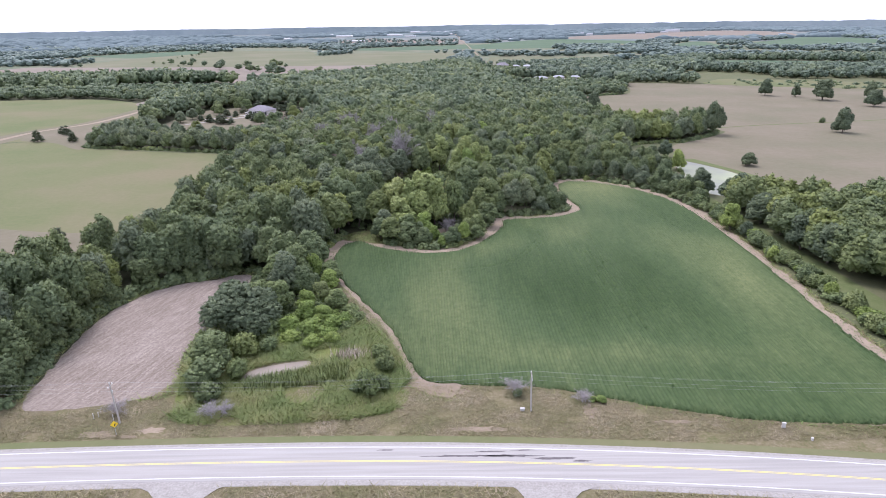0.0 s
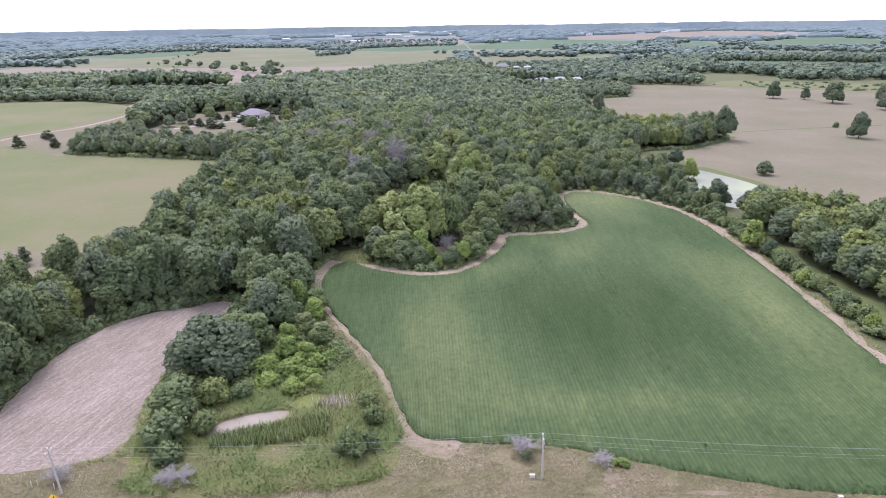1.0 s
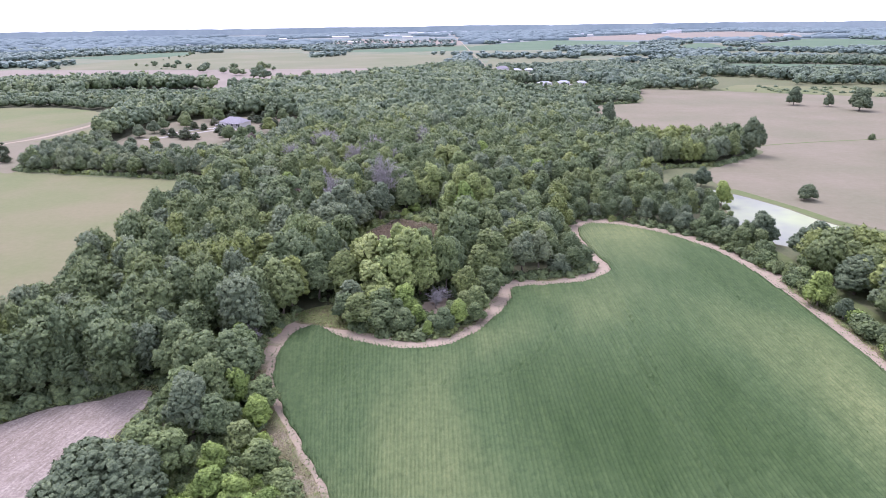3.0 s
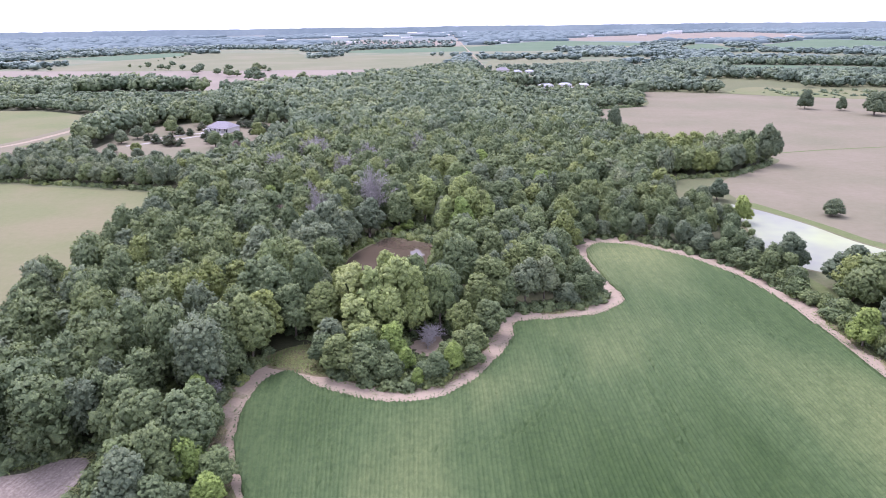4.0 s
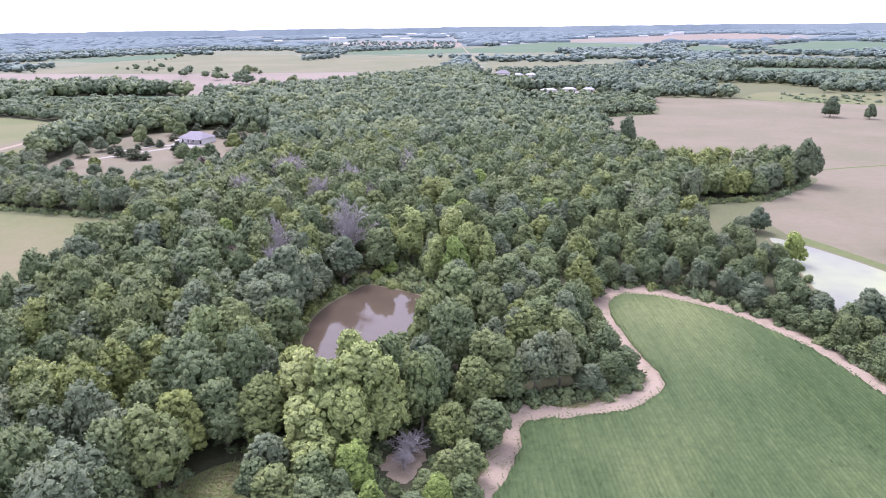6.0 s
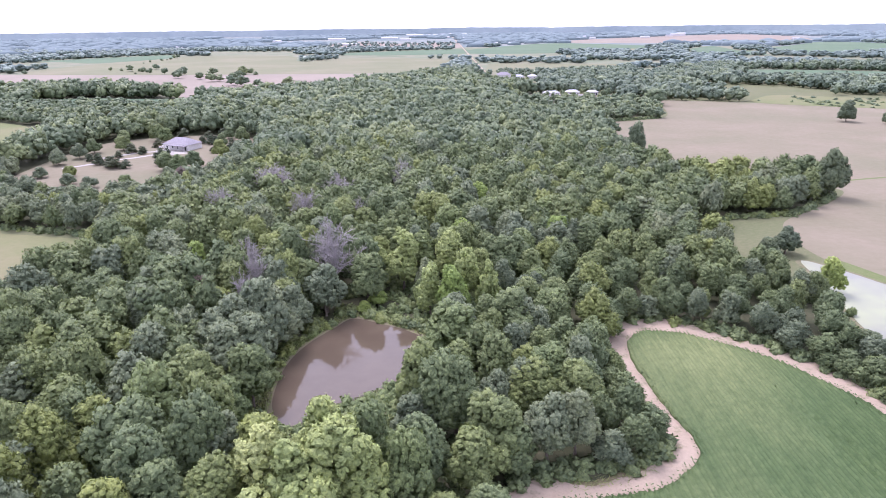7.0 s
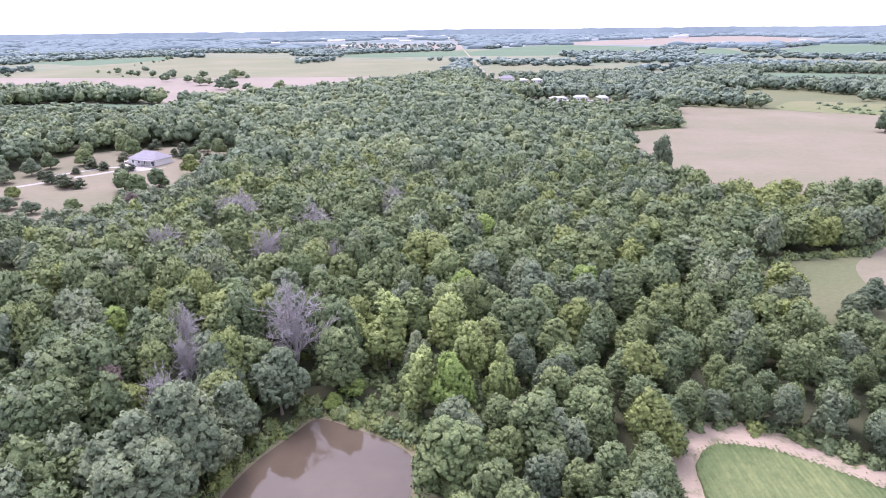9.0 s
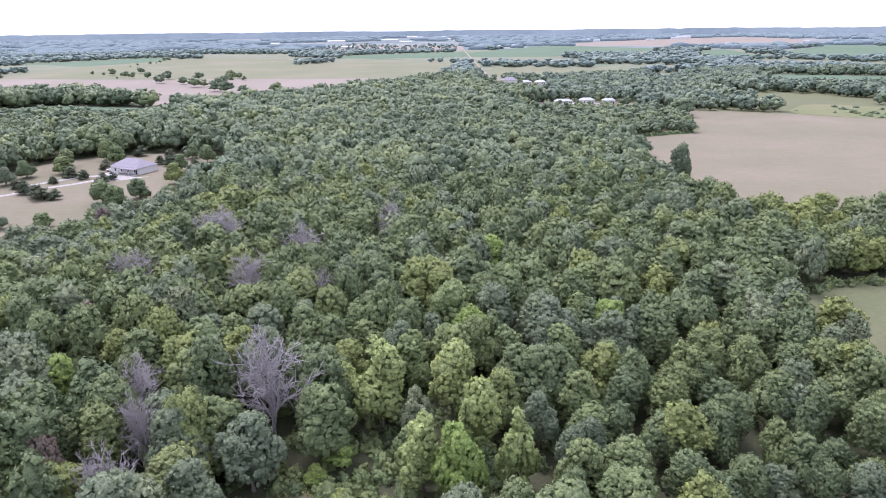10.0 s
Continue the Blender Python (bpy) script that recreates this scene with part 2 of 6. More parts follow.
def soy_leaf():
    """Bean leaves with broad paler and darker swaths over the field."""
    m = foliage("soybean_leaves", (0.062, 0.096, 0.038), (0.072, 0.108, 0.043), (0.083, 0.12, 0.049), 0.1, 0.2, 0.0)
    n, l = m.node_tree.nodes, m.node_tree.links
    b = n["Principled BSDF"]
    old = b.inputs["Base Color"].links[0].from_socket
    at = n.new("ShaderNodeAttribute")
    at.attribute_name = "growth"
    wide = ramp_node(n, l, at.outputs["Fac"], [(0.0, (0.56, 0.68, 0.52)), (0.45, (0.95, 1.0, 0.95)), (1.0, (2.0, 1.66, 1.7))])
    mp = n.new("ShaderNodeMapping")
    mp.inputs["Scale"].default_value, mp.inputs["Rotation"].default_value = (1.3, 0.12, 1), (0, 0, -0.05)
    l.new(n.new("ShaderNodeNewGeometry").outputs["Position"], mp.inputs["Vector"])
    rows = ramp_node(n, l, noise_node(n, l, 1.0, 4, 0.65, mp.outputs[0]), [(0.32, (0.84, 0.87, 0.85)), (0.5, (1.0, 1.0, 1.0)), (0.68, (1.17, 1.12, 1.13))])
    fine = mix_node(n, l, rows, ramp_node(n, l, noise_node(n, l, 0.9, 5, 0.75), [(0.32, (0.7, 0.74, 0.72)), (0.5, (1.0, 1.0, 1.0)), (0.68, (1.3, 1.22, 1.24))]), 1.0, "MULTIPLY")
    l.new(mix_node(n, l, mix_node(n, l, old, wide, 1.0, "MULTIPLY"), fine, 1.0, "MULTIPLY"), b.inputs["Base Color"])
    b.inputs["Roughness"].default_value = 0.65
    b.inputs["Specular IOR Level"].default_value = 0.12
    return m


M["soy"] = soy_leaf()
# Aerial haze is put into the base colours of these three backdrop materials.
M["haze_wood"] = land("far_hazy_wood", [(0.4, (0.150, 0.192, 0.195)), (0.6, (0.176, 0.218, 0.220))], [(0.3, (0.130, 0.173, 0.177)), (0.7, (0.189, 0.230, 0.232))], 0.004, 0.03, 0.5)
M["haze_land"] = land("far_hazy_land", [(0.44, (0.110, 0.151, 0.151)), (0.5, (0.154, 0.184, 0.167)), (0.58, (0.264, 0.248, 0.216)), (0.7, (0.187, 0.216, 0.184))], [(0.4, (0.110, 0.151, 0.151)), (0.6, (0.187, 0.205, 0.194))], 0.0025, 0.012, 0.45)
M["ridge"] = land("horizon_wood_hazed", [(0.42, (0.27, 0.325, 0.335)), (0.58, (0.35, 0.4, 0.4))], [(0.35, (0.25, 0.305, 0.32)), (0.65, (0.37, 0.415, 0.42))], 0.003, 0.02, 0.4)
M["bark"] = plain("grey_brown_bark", (0.12, 0.095, 0.075), (0.22, 0.18, 0.15), 4)
M["deadwood"] = plain("bleached_dead_wood", (0.25, 0.225, 0.22), (0.4, 0.37, 0.36), 3)
M["pole_wood"] = plain("weathered_pole_wood", (0.34, 0.31, 0.28), (0.5, 0.47, 0.43), 5)
M["wire"] = plain("aluminium_wire", (0.35, 0.35, 0.35), (0.5, 0.5, 0.5), 3, 0.4, 0.3)
M["porcelain"] = plain("porcelain", (0.75, 0.75, 0.72), (0.85, 0.85, 0.82), 3, 0.3)
M["sign_yellow"] = plain("sign_yellow", (0.75, 0.5, 0.02), (0.85, 0.6, 0.04), 3, 0.5)
M["black"] = plain("black_paint", (0.02, 0.02, 0.02), (0.04, 0.04, 0.04), 3, 0.6)
M["white_paint"] = plain("white_siding", (0.5, 0.48, 0.46), (0.62, 0.6, 0.58), 1.5, 0.7)
M["shingle"] = plain("grey_shingles", (0.2, 0.185, 0.2), (0.27, 0.25, 0.27), 1.2, 0.9)
M["tin"] = plain("grey_metal_roof", (0.3, 0.31, 0.33), (0.4, 0.41, 0.43), 0.8, 0.5, 0.2)
M["glass"] = plain("dark_window_glass", (0.03, 0.035, 0.04), (0.05, 0.055, 0.06), 1, 0.1)
M["steel"] = plain("galvanised_steel", (0.45, 0.46, 0.47), (0.6, 0.61, 0.62), 4, 0.5, 0.5)


# ---- building helpers ----
def mesh_of(name, V, F, mat=None, normals=None, tint=None, smooth=False):
    """A mesh of triangles from arrays."""
    V, F = np.asarray(V, np.float32), np.asarray(F, np.int32)
    me = bpy.data.meshes.new(name)
    me.vertices.add(len(V))
    me.vertices.foreach_set("co", V.ravel())
    me.loops.add(F.size)
    me.loops.foreach_set("vertex_index", F.ravel())
    me.polygons.add(len(F))
    me.polygons.foreach_set("loop_start", np.arange(0, F.size, 3, dtype=np.int32))
    if smooth or normals is not None:
        me.polygons.foreach_set("use_smooth", np.ones(len(F), bool))
    if tint is not None:
        me.attributes.new("tint", "FLOAT", "POINT").data.foreach_set("value", np.asarray(tint, np.float32))
    me.update(calc_edges=True)
    if normals is not None:
        me.normals_split_custom_set_from_vertices(normals.tolist())
    if mat is not None:
        me.materials.append(mat)
    return me


def from_bm(name, bm, mat, parent=None, label=""):
    me = bpy.data.meshes.new(name)
    bm.to_mesh(me)
    bm.free()
    me.materials.append(mat)
    ob = new(name, me)
    if parent is not None:
        ob.parent = parent
    if label:
        ob["label"] = label
    return ob


def part(name, bm, mat, parent, label=""):
    return from_bm(name, bm, mat, parent, label)


def box(bm, x0, x1, y0, y1, z0, z1, turn=None):
    m = Matrix.Translation(((x0 + x1) / 2, (y0 + y1) / 2, (z0 + z1) / 2)) @ Matrix.Diagonal((x1 - x0, y1 - y0, z1 - z0, 1))
    bmesh.ops.create_cube(bm, size=1, matrix=m if turn is None else turn @ m)
    return bm


def rod(bm, a, b, r0, r1, n=8):
    a, b = Vector(a), Vector(b)
    d = b - a
    m = Matrix.Translation((a + b) / 2) @ d.to_track_quat("Z", "Y").to_matrix().to_4x4()
    bmesh.ops.create_cone(bm, cap_ends=True, segments=n, radius1=r0, radius2=r1, depth=d.length, matrix=m)
    return bm


def bowed(points, step=2.0, closed=True):
    """A smooth line through the points (Catmull-Rom), as an array."""
    P = np.array(points, float)
    n, out = len(P), []
    for i in range(n if closed else n - 1):
        a, b, c, d = (P[(i + k) % n] if closed else P[min(max(i + k, 0), n - 1)] for k in (-1, 0, 1, 2))
        m = max(2, int(np.hypot(*(c - b)) / step))
        for s in np.arange(m) / m:
            out.append(0.5 * (2 * b + (c - a) * s + (2 * a - 5 * b + 4 * c - d) * s ** 2 + (3 * b - a - 3 * c + d) * s ** 3))
    if not closed:
        out.append(P[-1])
    return np.array(out)


def inside(pts, poly):
    """Which points lie in the polygon."""
    x, y = pts[:, 0], pts[:, 1]
    r = np.zeros(len(pts), bool)
    for (x0, y0), (x1, y1) in zip(poly, np.roll(poly, -1, 0)):
        if y0 != y1:
            r ^= ((y0 > y) != (y1 > y)) & (x < (x1 - x0) * (y - y0) / (y1 - y0) + x0)
    return r


def away(pts, poly):
    """Distance to the polygon's outline, negative within it."""
    d = np.full(len(pts), 1e9)
    for a, b in zip(poly, np.roll(poly, -1, 0)):
        e = b - a
        s = np.clip(((pts - a) @ e) / max(e @ e, 1e-9), 0, 1)
        d = np.minimum(d, np.hypot(*(pts - a - s[:, None] * e).T))
    return np.where(inside(pts, poly), -d, d)


def grown(poly, by):
    """The outline moved outwards by a distance (or one for each corner)."""
    t = np.roll(poly, -1, 0) - np.roll(poly, 1, 0)
    n = np.stack([t[:, 1], -t[:, 0]], 1) / np.maximum(np.hypot(*t.T), 1e-9)[:, None]
    area = np.sum(poly[:, 0] * np.roll(poly[:, 1], -1) - np.roll(poly[:, 0], -1) * poly[:, 1])
    return poly + n * np.reshape(by, (-1, 1)) * (1 if area > 0 else -1)


def sheet(name, poly, z, mat, label="", category="", kind="structure", skirt=0.0):
    """A flat piece of land with an outline; skirt: how far its edge goes down."""
    bm = bmesh.new()
    top = [bm.verts.new((x, y, z)) for x, y in poly]
    f = bm.faces.new(top)
    f.normal_update()
    if f.normal.z < 0:
        f.normal_flip()
    if skirt:
        low = [bm.verts.new((x, y, z - skirt)) for x, y in grown(poly, 0.25)]
        for i in range(len(top)):
            j = (i + 1) % len(top)
            bm.faces.new((top[i], top[j], low[j], low[i]))
    bmesh.ops.triangulate(bm, faces=[f])
    bmesh.ops.recalc_face_normals(bm, faces=bm.faces)
    return tagged(from_bm(name, bm, mat), label, category, "", kind)


def scatter(poly, gap, rng, jitter=0.45):
    """Points about a gap apart in a polygon."""
    lo, hi = poly.min(0), poly.max(0)
    xs, ys = np.arange(lo[0], hi[0], gap), np.arange(lo[1], hi[1], gap * 0.87)
    g = np.stack(np.meshgrid(xs, ys), -1).astype(float)
    g[1::2, :, 0] += gap / 2
    g = g.reshape(-1, 2) + rng.uniform(-jitter, jitter, (g.size // 2, 2)) * gap
    return g[inside(g, poly)]


# ---- the plan ----
SOY_NEAR = [(-4.2, 103.4), (-1.6, 101.8), (6.6, 101.2), (13.7, 101), (21.5, 99.3), (30.6, 95.9), (39.3, 92.8), (47.8, 90.4), (56.3, 89), (71, 88.2), (81, 89)]
SOY_EAST = [(84, 95), (83.6, 108), (83.5, 120), (84, 135), (85, 150), (85.5, 172), (85.5, 185), (85.2, 199), (84, 213), (80.5, 228), (73, 242), (66, 249), (59, 254), (51, 255.5), (46, 251), (44.5, 243)]
SOY_WEST = [(45, 234), (45.5, 226), (47.2, 216), (44.5, 211), (38, 206.3), (28, 204.3), (20.2, 203), (18.2, 195.5), (14, 186), (8, 177), (0.7, 172.2), (-5.7, 171.9), (-12.4, 174), (-18.7, 177.4), (-24.8, 182.8), (-29.1, 180.2), (-30.9, 173.6), (-30.5, 165), (-28.5, 157), (-24, 147), (-19.5, 139), (-14, 129), (-10, 120), (-7.2, 110)]
soy_edge = bowed(SOY_NEAR + SOY_EAST + SOY_WEST, 1.0)
stubble_edge = bowed([(-73, 95.5), (-75.5, 108), (-77.2, 126.8), (-74.8, 140.3), (-68, 150), (-60, 153.5), (-51, 157), (-49.5, 150), (-51, 138), (-52, 126), (-52.3, 116), (-50, 101.5), (-55, 97.5), (-65, 95)], 1.5)
wood_pond = bowed([(-12.2, 263), (-6, 260.4), (0.5, 256.5), (4.4, 251.5), (3.4, 242), (-1, 235.7), (-6, 231), (-12.1, 226), (-17.5, 221.8), (-21.8, 228), (-22.6, 241), (-20.3, 250.3), (-15.6, 258.5)], 1.0)
east_pond = bowed([(106.5, 297), (112, 291), (117, 282), (122, 270), (126, 255), (132, 243), (140, 232), (145, 224), (141, 219), (130, 219), (118, 222), (106, 228), (97, 238), (98, 255), (101, 270), (104, 285)], 2.0)
small_pond = bowed([(-37.5, 103), (-36.5, 107), (-31.5, 109.6), (-26, 110.5), (-26.8, 107.6), (-31.9, 104.6)], 0.7)
west_pasture = bowed([(-98, 160), (-84, 172), (-83, 210), (-85, 270), (-90, 323), (-107, 324), (-190, 346), (-216, 374), (-260, 360), (-330, 300), (-330, 150), (-170, 135)], 4)
hay_edge = bowed([(98, 556), (158, 578), (178, 630), (188, 684), (262, 660), (320, 625), (420, 560), (520, 420), (420, 260), (250, 215), (163, 228), (145, 240), (132, 255), (126, 265), (118, 283), (114, 295), (113, 309), (115, 322), (120, 333), (131, 343), (149, 357), (163, 374), (150, 384), (119, 390), (101, 391), (94, 408), (92, 440), (97, 475), (108, 514), (106, 540)], 4)
house_lot = bowed([(-186, 425), (-178, 406), (-152, 384), (-128, 374), (-110, 386), (-100, 440), (-94, 475), (-98, 510), (-140, 526), (-185, 500)], 4)
dam = bowed([(-24, 217), (-16, 214.5), (-9, 217), (-2, 221), (5, 229), (9, 239), (6, 242), (0, 236.5), (-10, 227), (-18, 221.5)], 1.0)
strip_lot = bowed([(-350, 705), (-270, 695), (-205, 680), (-192, 712), (-270, 745), (-345, 752)], 6)
west_lot = bowed([(-240, 372), (-212, 402), (-228, 520), (-330, 600), (-480, 560), (-420, 380)], 6)
glade = bowed([(-2.4, 192.6), (-0.4, 195.2), (1.6, 197.2), (3.7, 196), (3.9, 192.6), (2.7, 189.6), (0.6, 187.6), (-1.0, 189.6)], 0.5)
notch = bowed([(-29, 187), (-24, 191), (-19, 188), (-18, 183), (-24, 185)], 0.6)
clearing = bowed([(-262, 560), (-252, 610), (-232, 622), (-214, 600), (-220, 560), (-240, 535)], 4)
near_lot = bowed([(88, 702), (155, 700), (162, 740), (88, 748)], 6)
far_lot = bowed([(62, 890), (130, 890), (128, 945), (66, 945)], 6)


def road_y(x):
    """The road's middle: a slight bend, straight further out."""
    k = np.clip(x, -120, 140)
    a = np.where(k > -22, 0.00077, 0.0004)
    return 80.1 - a * (k + 22) ** 2 - 2 * a * (k + 22) * (x - k)


def strip(name, y0, y1, z, mat, xs, thick=0.0):
    """A band along the road, from y0 to y1 off its middle."""
    bm = bmesh.new()
    rows = []
    for x in xs:
        y = float(road_y(np.array(float(x))))
        rows.append([bm.verts.new((x, y + y0, z)), bm.verts.new((x, y + y1, z))])
        if thick:
            rows[-1] = [bm.verts.new((x, y + y0 - 0.15, z - thick))] + rows[-1] + [bm.verts.new((x, y + y1 + 0.15, z - thick))]
    for a, b in zip(rows, rows[1:]):
        for i in range(len(a) - 1):
            bm.faces.new((a[i], b[i], b[i + 1], a[i + 1]))
    return from_bm(name, bm, mat)


# ---- ground and land ----
bm = bmesh.new()
bmesh.ops.create_grid(bm, x_segments=40, y_segments=40, size=4850)
tagged(from_bm("ground", bm, M["ground"]), "rough green and brown grassland reaching the horizon", "ground", "", "structure")
tagged(strip("verge", 4.0, 24.0, 0.02, M["verge"], range(-260, 261, 5)), "dry brown-green grass verge beside the road", "grass", "", "structure")
tagged(strip("mown_strip", 4.2, 6.4, 0.035, M["pasture"], range(-260, 261, 5)), "short green mown grass along the road", "grass", "", "structure")
tagged(strip("near_verge", -24.0, -4.0, 0.02, M["verge"], range(-260, 261, 5)), "dry brown-green grass verge beside the road", "grass", "", "structure")
sheet("west_pasture", west_pasture, 0.03, M["pasture"], "grazed pale green pasture with tan patches", "pasture")
sheet("dry_band", bowed([(-190, 212), (-146, 201), (-123, 196), (-98, 194), (-85, 189), (-85, 172), (-98, 160), (-135, 146), (-190, 150)], 3), 0.04, M["hay"], "dry tan grass along the pasture edge", "grass")
sheet("hay_field", hay_edge, 0.03, M["hay"], "cut tan hay field beside the woods", "field")
sheet("stubble_field", grown(stubble_edge, np.array([noise.noise((x * 0.35, y * 0.35, 41)) * 1.1 for x, y in stubble_edge])), 0.06, M["stubble"], "bare pinkish field with crop residue", "field")
sheet("strip_meadow", strip_lot, 0.03, M["greenfield"], "narrow green meadow between tree rows", "meadow")
sheet("house_lot", house_lot, 0.035, M["hay"], "open grassy lot round the house", "lot")
sheet("west_lot", west_lot, 0.03, M["pasture"], "open grassy land beside a lane", "lot")
band = 3.2 + np.array([noise.noise((x * 0.05, y * 0.05, 3)) * 2.4 + noise.noise((x * 0.5, y * 0.5, 5)) * 0.9 for x, y in soy_edge])
for cx, cy, more in ((43, 253, 3.0), (44, 222, 2.6), (-30, 184, 2.2), (19, 202, 1.2), (87, 170, 1.4), (52, 257, 2.2), (60, 254, 1.6), (43, 247, 1.4)):
    band = band + more * np.exp(-((soy_edge[:, 0] - cx) ** 2 + (soy_edge[:, 1] - cy) ** 2) / 40)
band = band + np.array([noise.noise((x * 0.22, y * 0.22, 11)) * 1.5 for x, y in soy_edge])
band = np.maximum(band, 0.7)
band = np.where((soy_edge[:, 1] < 105) & (soy_edge[:, 0] > 3), -0.3, band)
east_side = soy_edge[:, 0] > 68
band = np.where(east_side, np.maximum(np.where(soy_edge[:, 1] < 205, band * 0.75, band * 1.25 + 0.8), 0.8), band)
west = (soy_edge[:, 0] < -5) & (soy_edge[:, 1] < 158) & (soy_edge[:, 1] > 104)
soft = np.array([noise.noise((x * 0.3, y * 0.3, 15)) for x, y in soy_edge])
band = np.where(west, np.where(soy_edge[:, 1] < 122, 1.5, 0.6) + soft, band)
sheet("dry_grass_margin", grown(soy_edge, np.where(west, 4.6 + 1.6 * soft, np.minimum(band + 1.0 + 1.2 * soft, 4.4))), 0.04, M["verge"], "dry grass fringe round the bean field", "grass")
sheet("field_margin", grown(soy_edge, band), 0.048, M["margin"], "bare tan soil margin round the bean field", "soil")
sheet("notch_grass", grown(notch, 2.6), 0.05, M["verge"], "patch of yellow-green grass at the wood's edge", "grass")
sheet("glade_soil", grown(glade, np.random.default_rng(8).uniform(-0.5, 0.6, len(glade))), 0.055, M["dirt"], "bare pinkish soil in a small glade", "soil")

# road with its lines
XS = range(-300, 301, 4)
tagged(strip("gravel_shoulder", -5.1, 4.7, 0.07, M["gravel"], XS, 0.06), "pale gravel road shoulder", "gravel", "", "structure")
road = tagged(strip("road", -3.95, 3.95, 0.14, M["asphalt"], XS, 0.07), "worn pale grey two-lane asphalt road", "road", "", "structure")
for nm, a, b, mt in (("edge_line", 3.3, 3.48, "white_line"), ("edge_line", -3.48, -3.3, "white_line"), ("centre_line", 0.06, 0.18, "yellow_line"), ("centre_line", -0.18, -0.06, "yellow_line")):
    strip(nm, a, b, 0.15, M[mt], XS).parent = road
for nm, pts in (("driveway", [(-45.5, 75.6), (-40.5, 72.7), (-38, 60), (-35.6, 60), (-33.4, 72.6), (-31, 75.6)]), ("driveway", [(9, 75.6), (11, 72), (12, 60), (16, 60), (18.1, 71.8), (22.6, 74.4)])):
    sheet(nm, bowed(pts, 1.0), 0.1, M["gravel"], "pale gravel driveway joining the road", "driveway")
rng = np.random.default_rng(5)
for cx, cy, w, h in ((3.5, 81.0, 7, 0.3), (10, 80.9, 5, 0.35), (16.5, 80.2, 4, 0.3), (20.5, 79.5, 1.6, 0.25), (-9, 82.6, 1.5, 0.2), (7, 82.0, 3, 0.18), (12, 82.2, 2.5, 0.15)):
    a = np.linspace(0, 2 * np.pi, 28, endpoint=False)
    r = rng.uniform(0.5, 1.1, 28)
    ob = sheet("tar_patch", np.stack([cx + w * r * np.cos(a), cy + h * r * np.sin(a)], 1), 0.146, M["tar"])
    ob.parent = road

# ponds: a muddy rim and the water
for nm, p, mt, rim, lab in (("wood_pond", wood_pond, "water", 1.3, "still brown pond water among the trees"), ("east_pond", east_pond, "scum", 1.0, "pond half covered with pale green algae"), ("small_pond", small_pond, "muddy", 0.7, "small muddy pond in the rough grass")):
    wob = rim + np.array([noise.noise((x * 0.3, y * 0.3, 7)) for x, y in p]) * rim * 0.7
    sheet(nm + "_bank", grown(p, wob), 0.06, M["mud"], "bare muddy pond bank", "bank")
    sheet(nm, p, 0.09, M[mt], lab, "water")
sheet("pond_bank_grass", bowed([(116, 298), (122, 284), (128, 268), (134, 250), (147, 235), (160, 226), (152, 219), (146, 222), (141, 232), (133, 243), (127, 256), (123, 270), (118, 282), (112, 292)], 2), 0.055, M["mown"], "green grass strip along the pond", "grass")


# ---- foliage ----
def ico(sub):
    bm = bmesh.new()
    bmesh.ops.create_icosphere(bm, subdivisions=sub, radius=1)
    V = np.array([v.co[:] for v in bm.verts])
    F = np.array([[v.index for v in f.verts] for f in bm.faces])
    bm.free()
    return V, F


ICO0 = ico(1)
OCTA = (np.array([(1, 0, 0), (-1, 0, 0), (0, 1, 0), (0, -1, 0), (0, 0, 1), (0, 0, -1)], float), np.array([(0, 2, 4), (2, 1, 4), (1, 3, 4), (3, 0, 4), (2, 0, 5), (1, 2, 5), (3, 1, 5), (0, 3, 5)]))


def unit(v):
    return v / np.maximum(np.linalg.norm(v, axis=-1, keepdims=True), 1e-9)


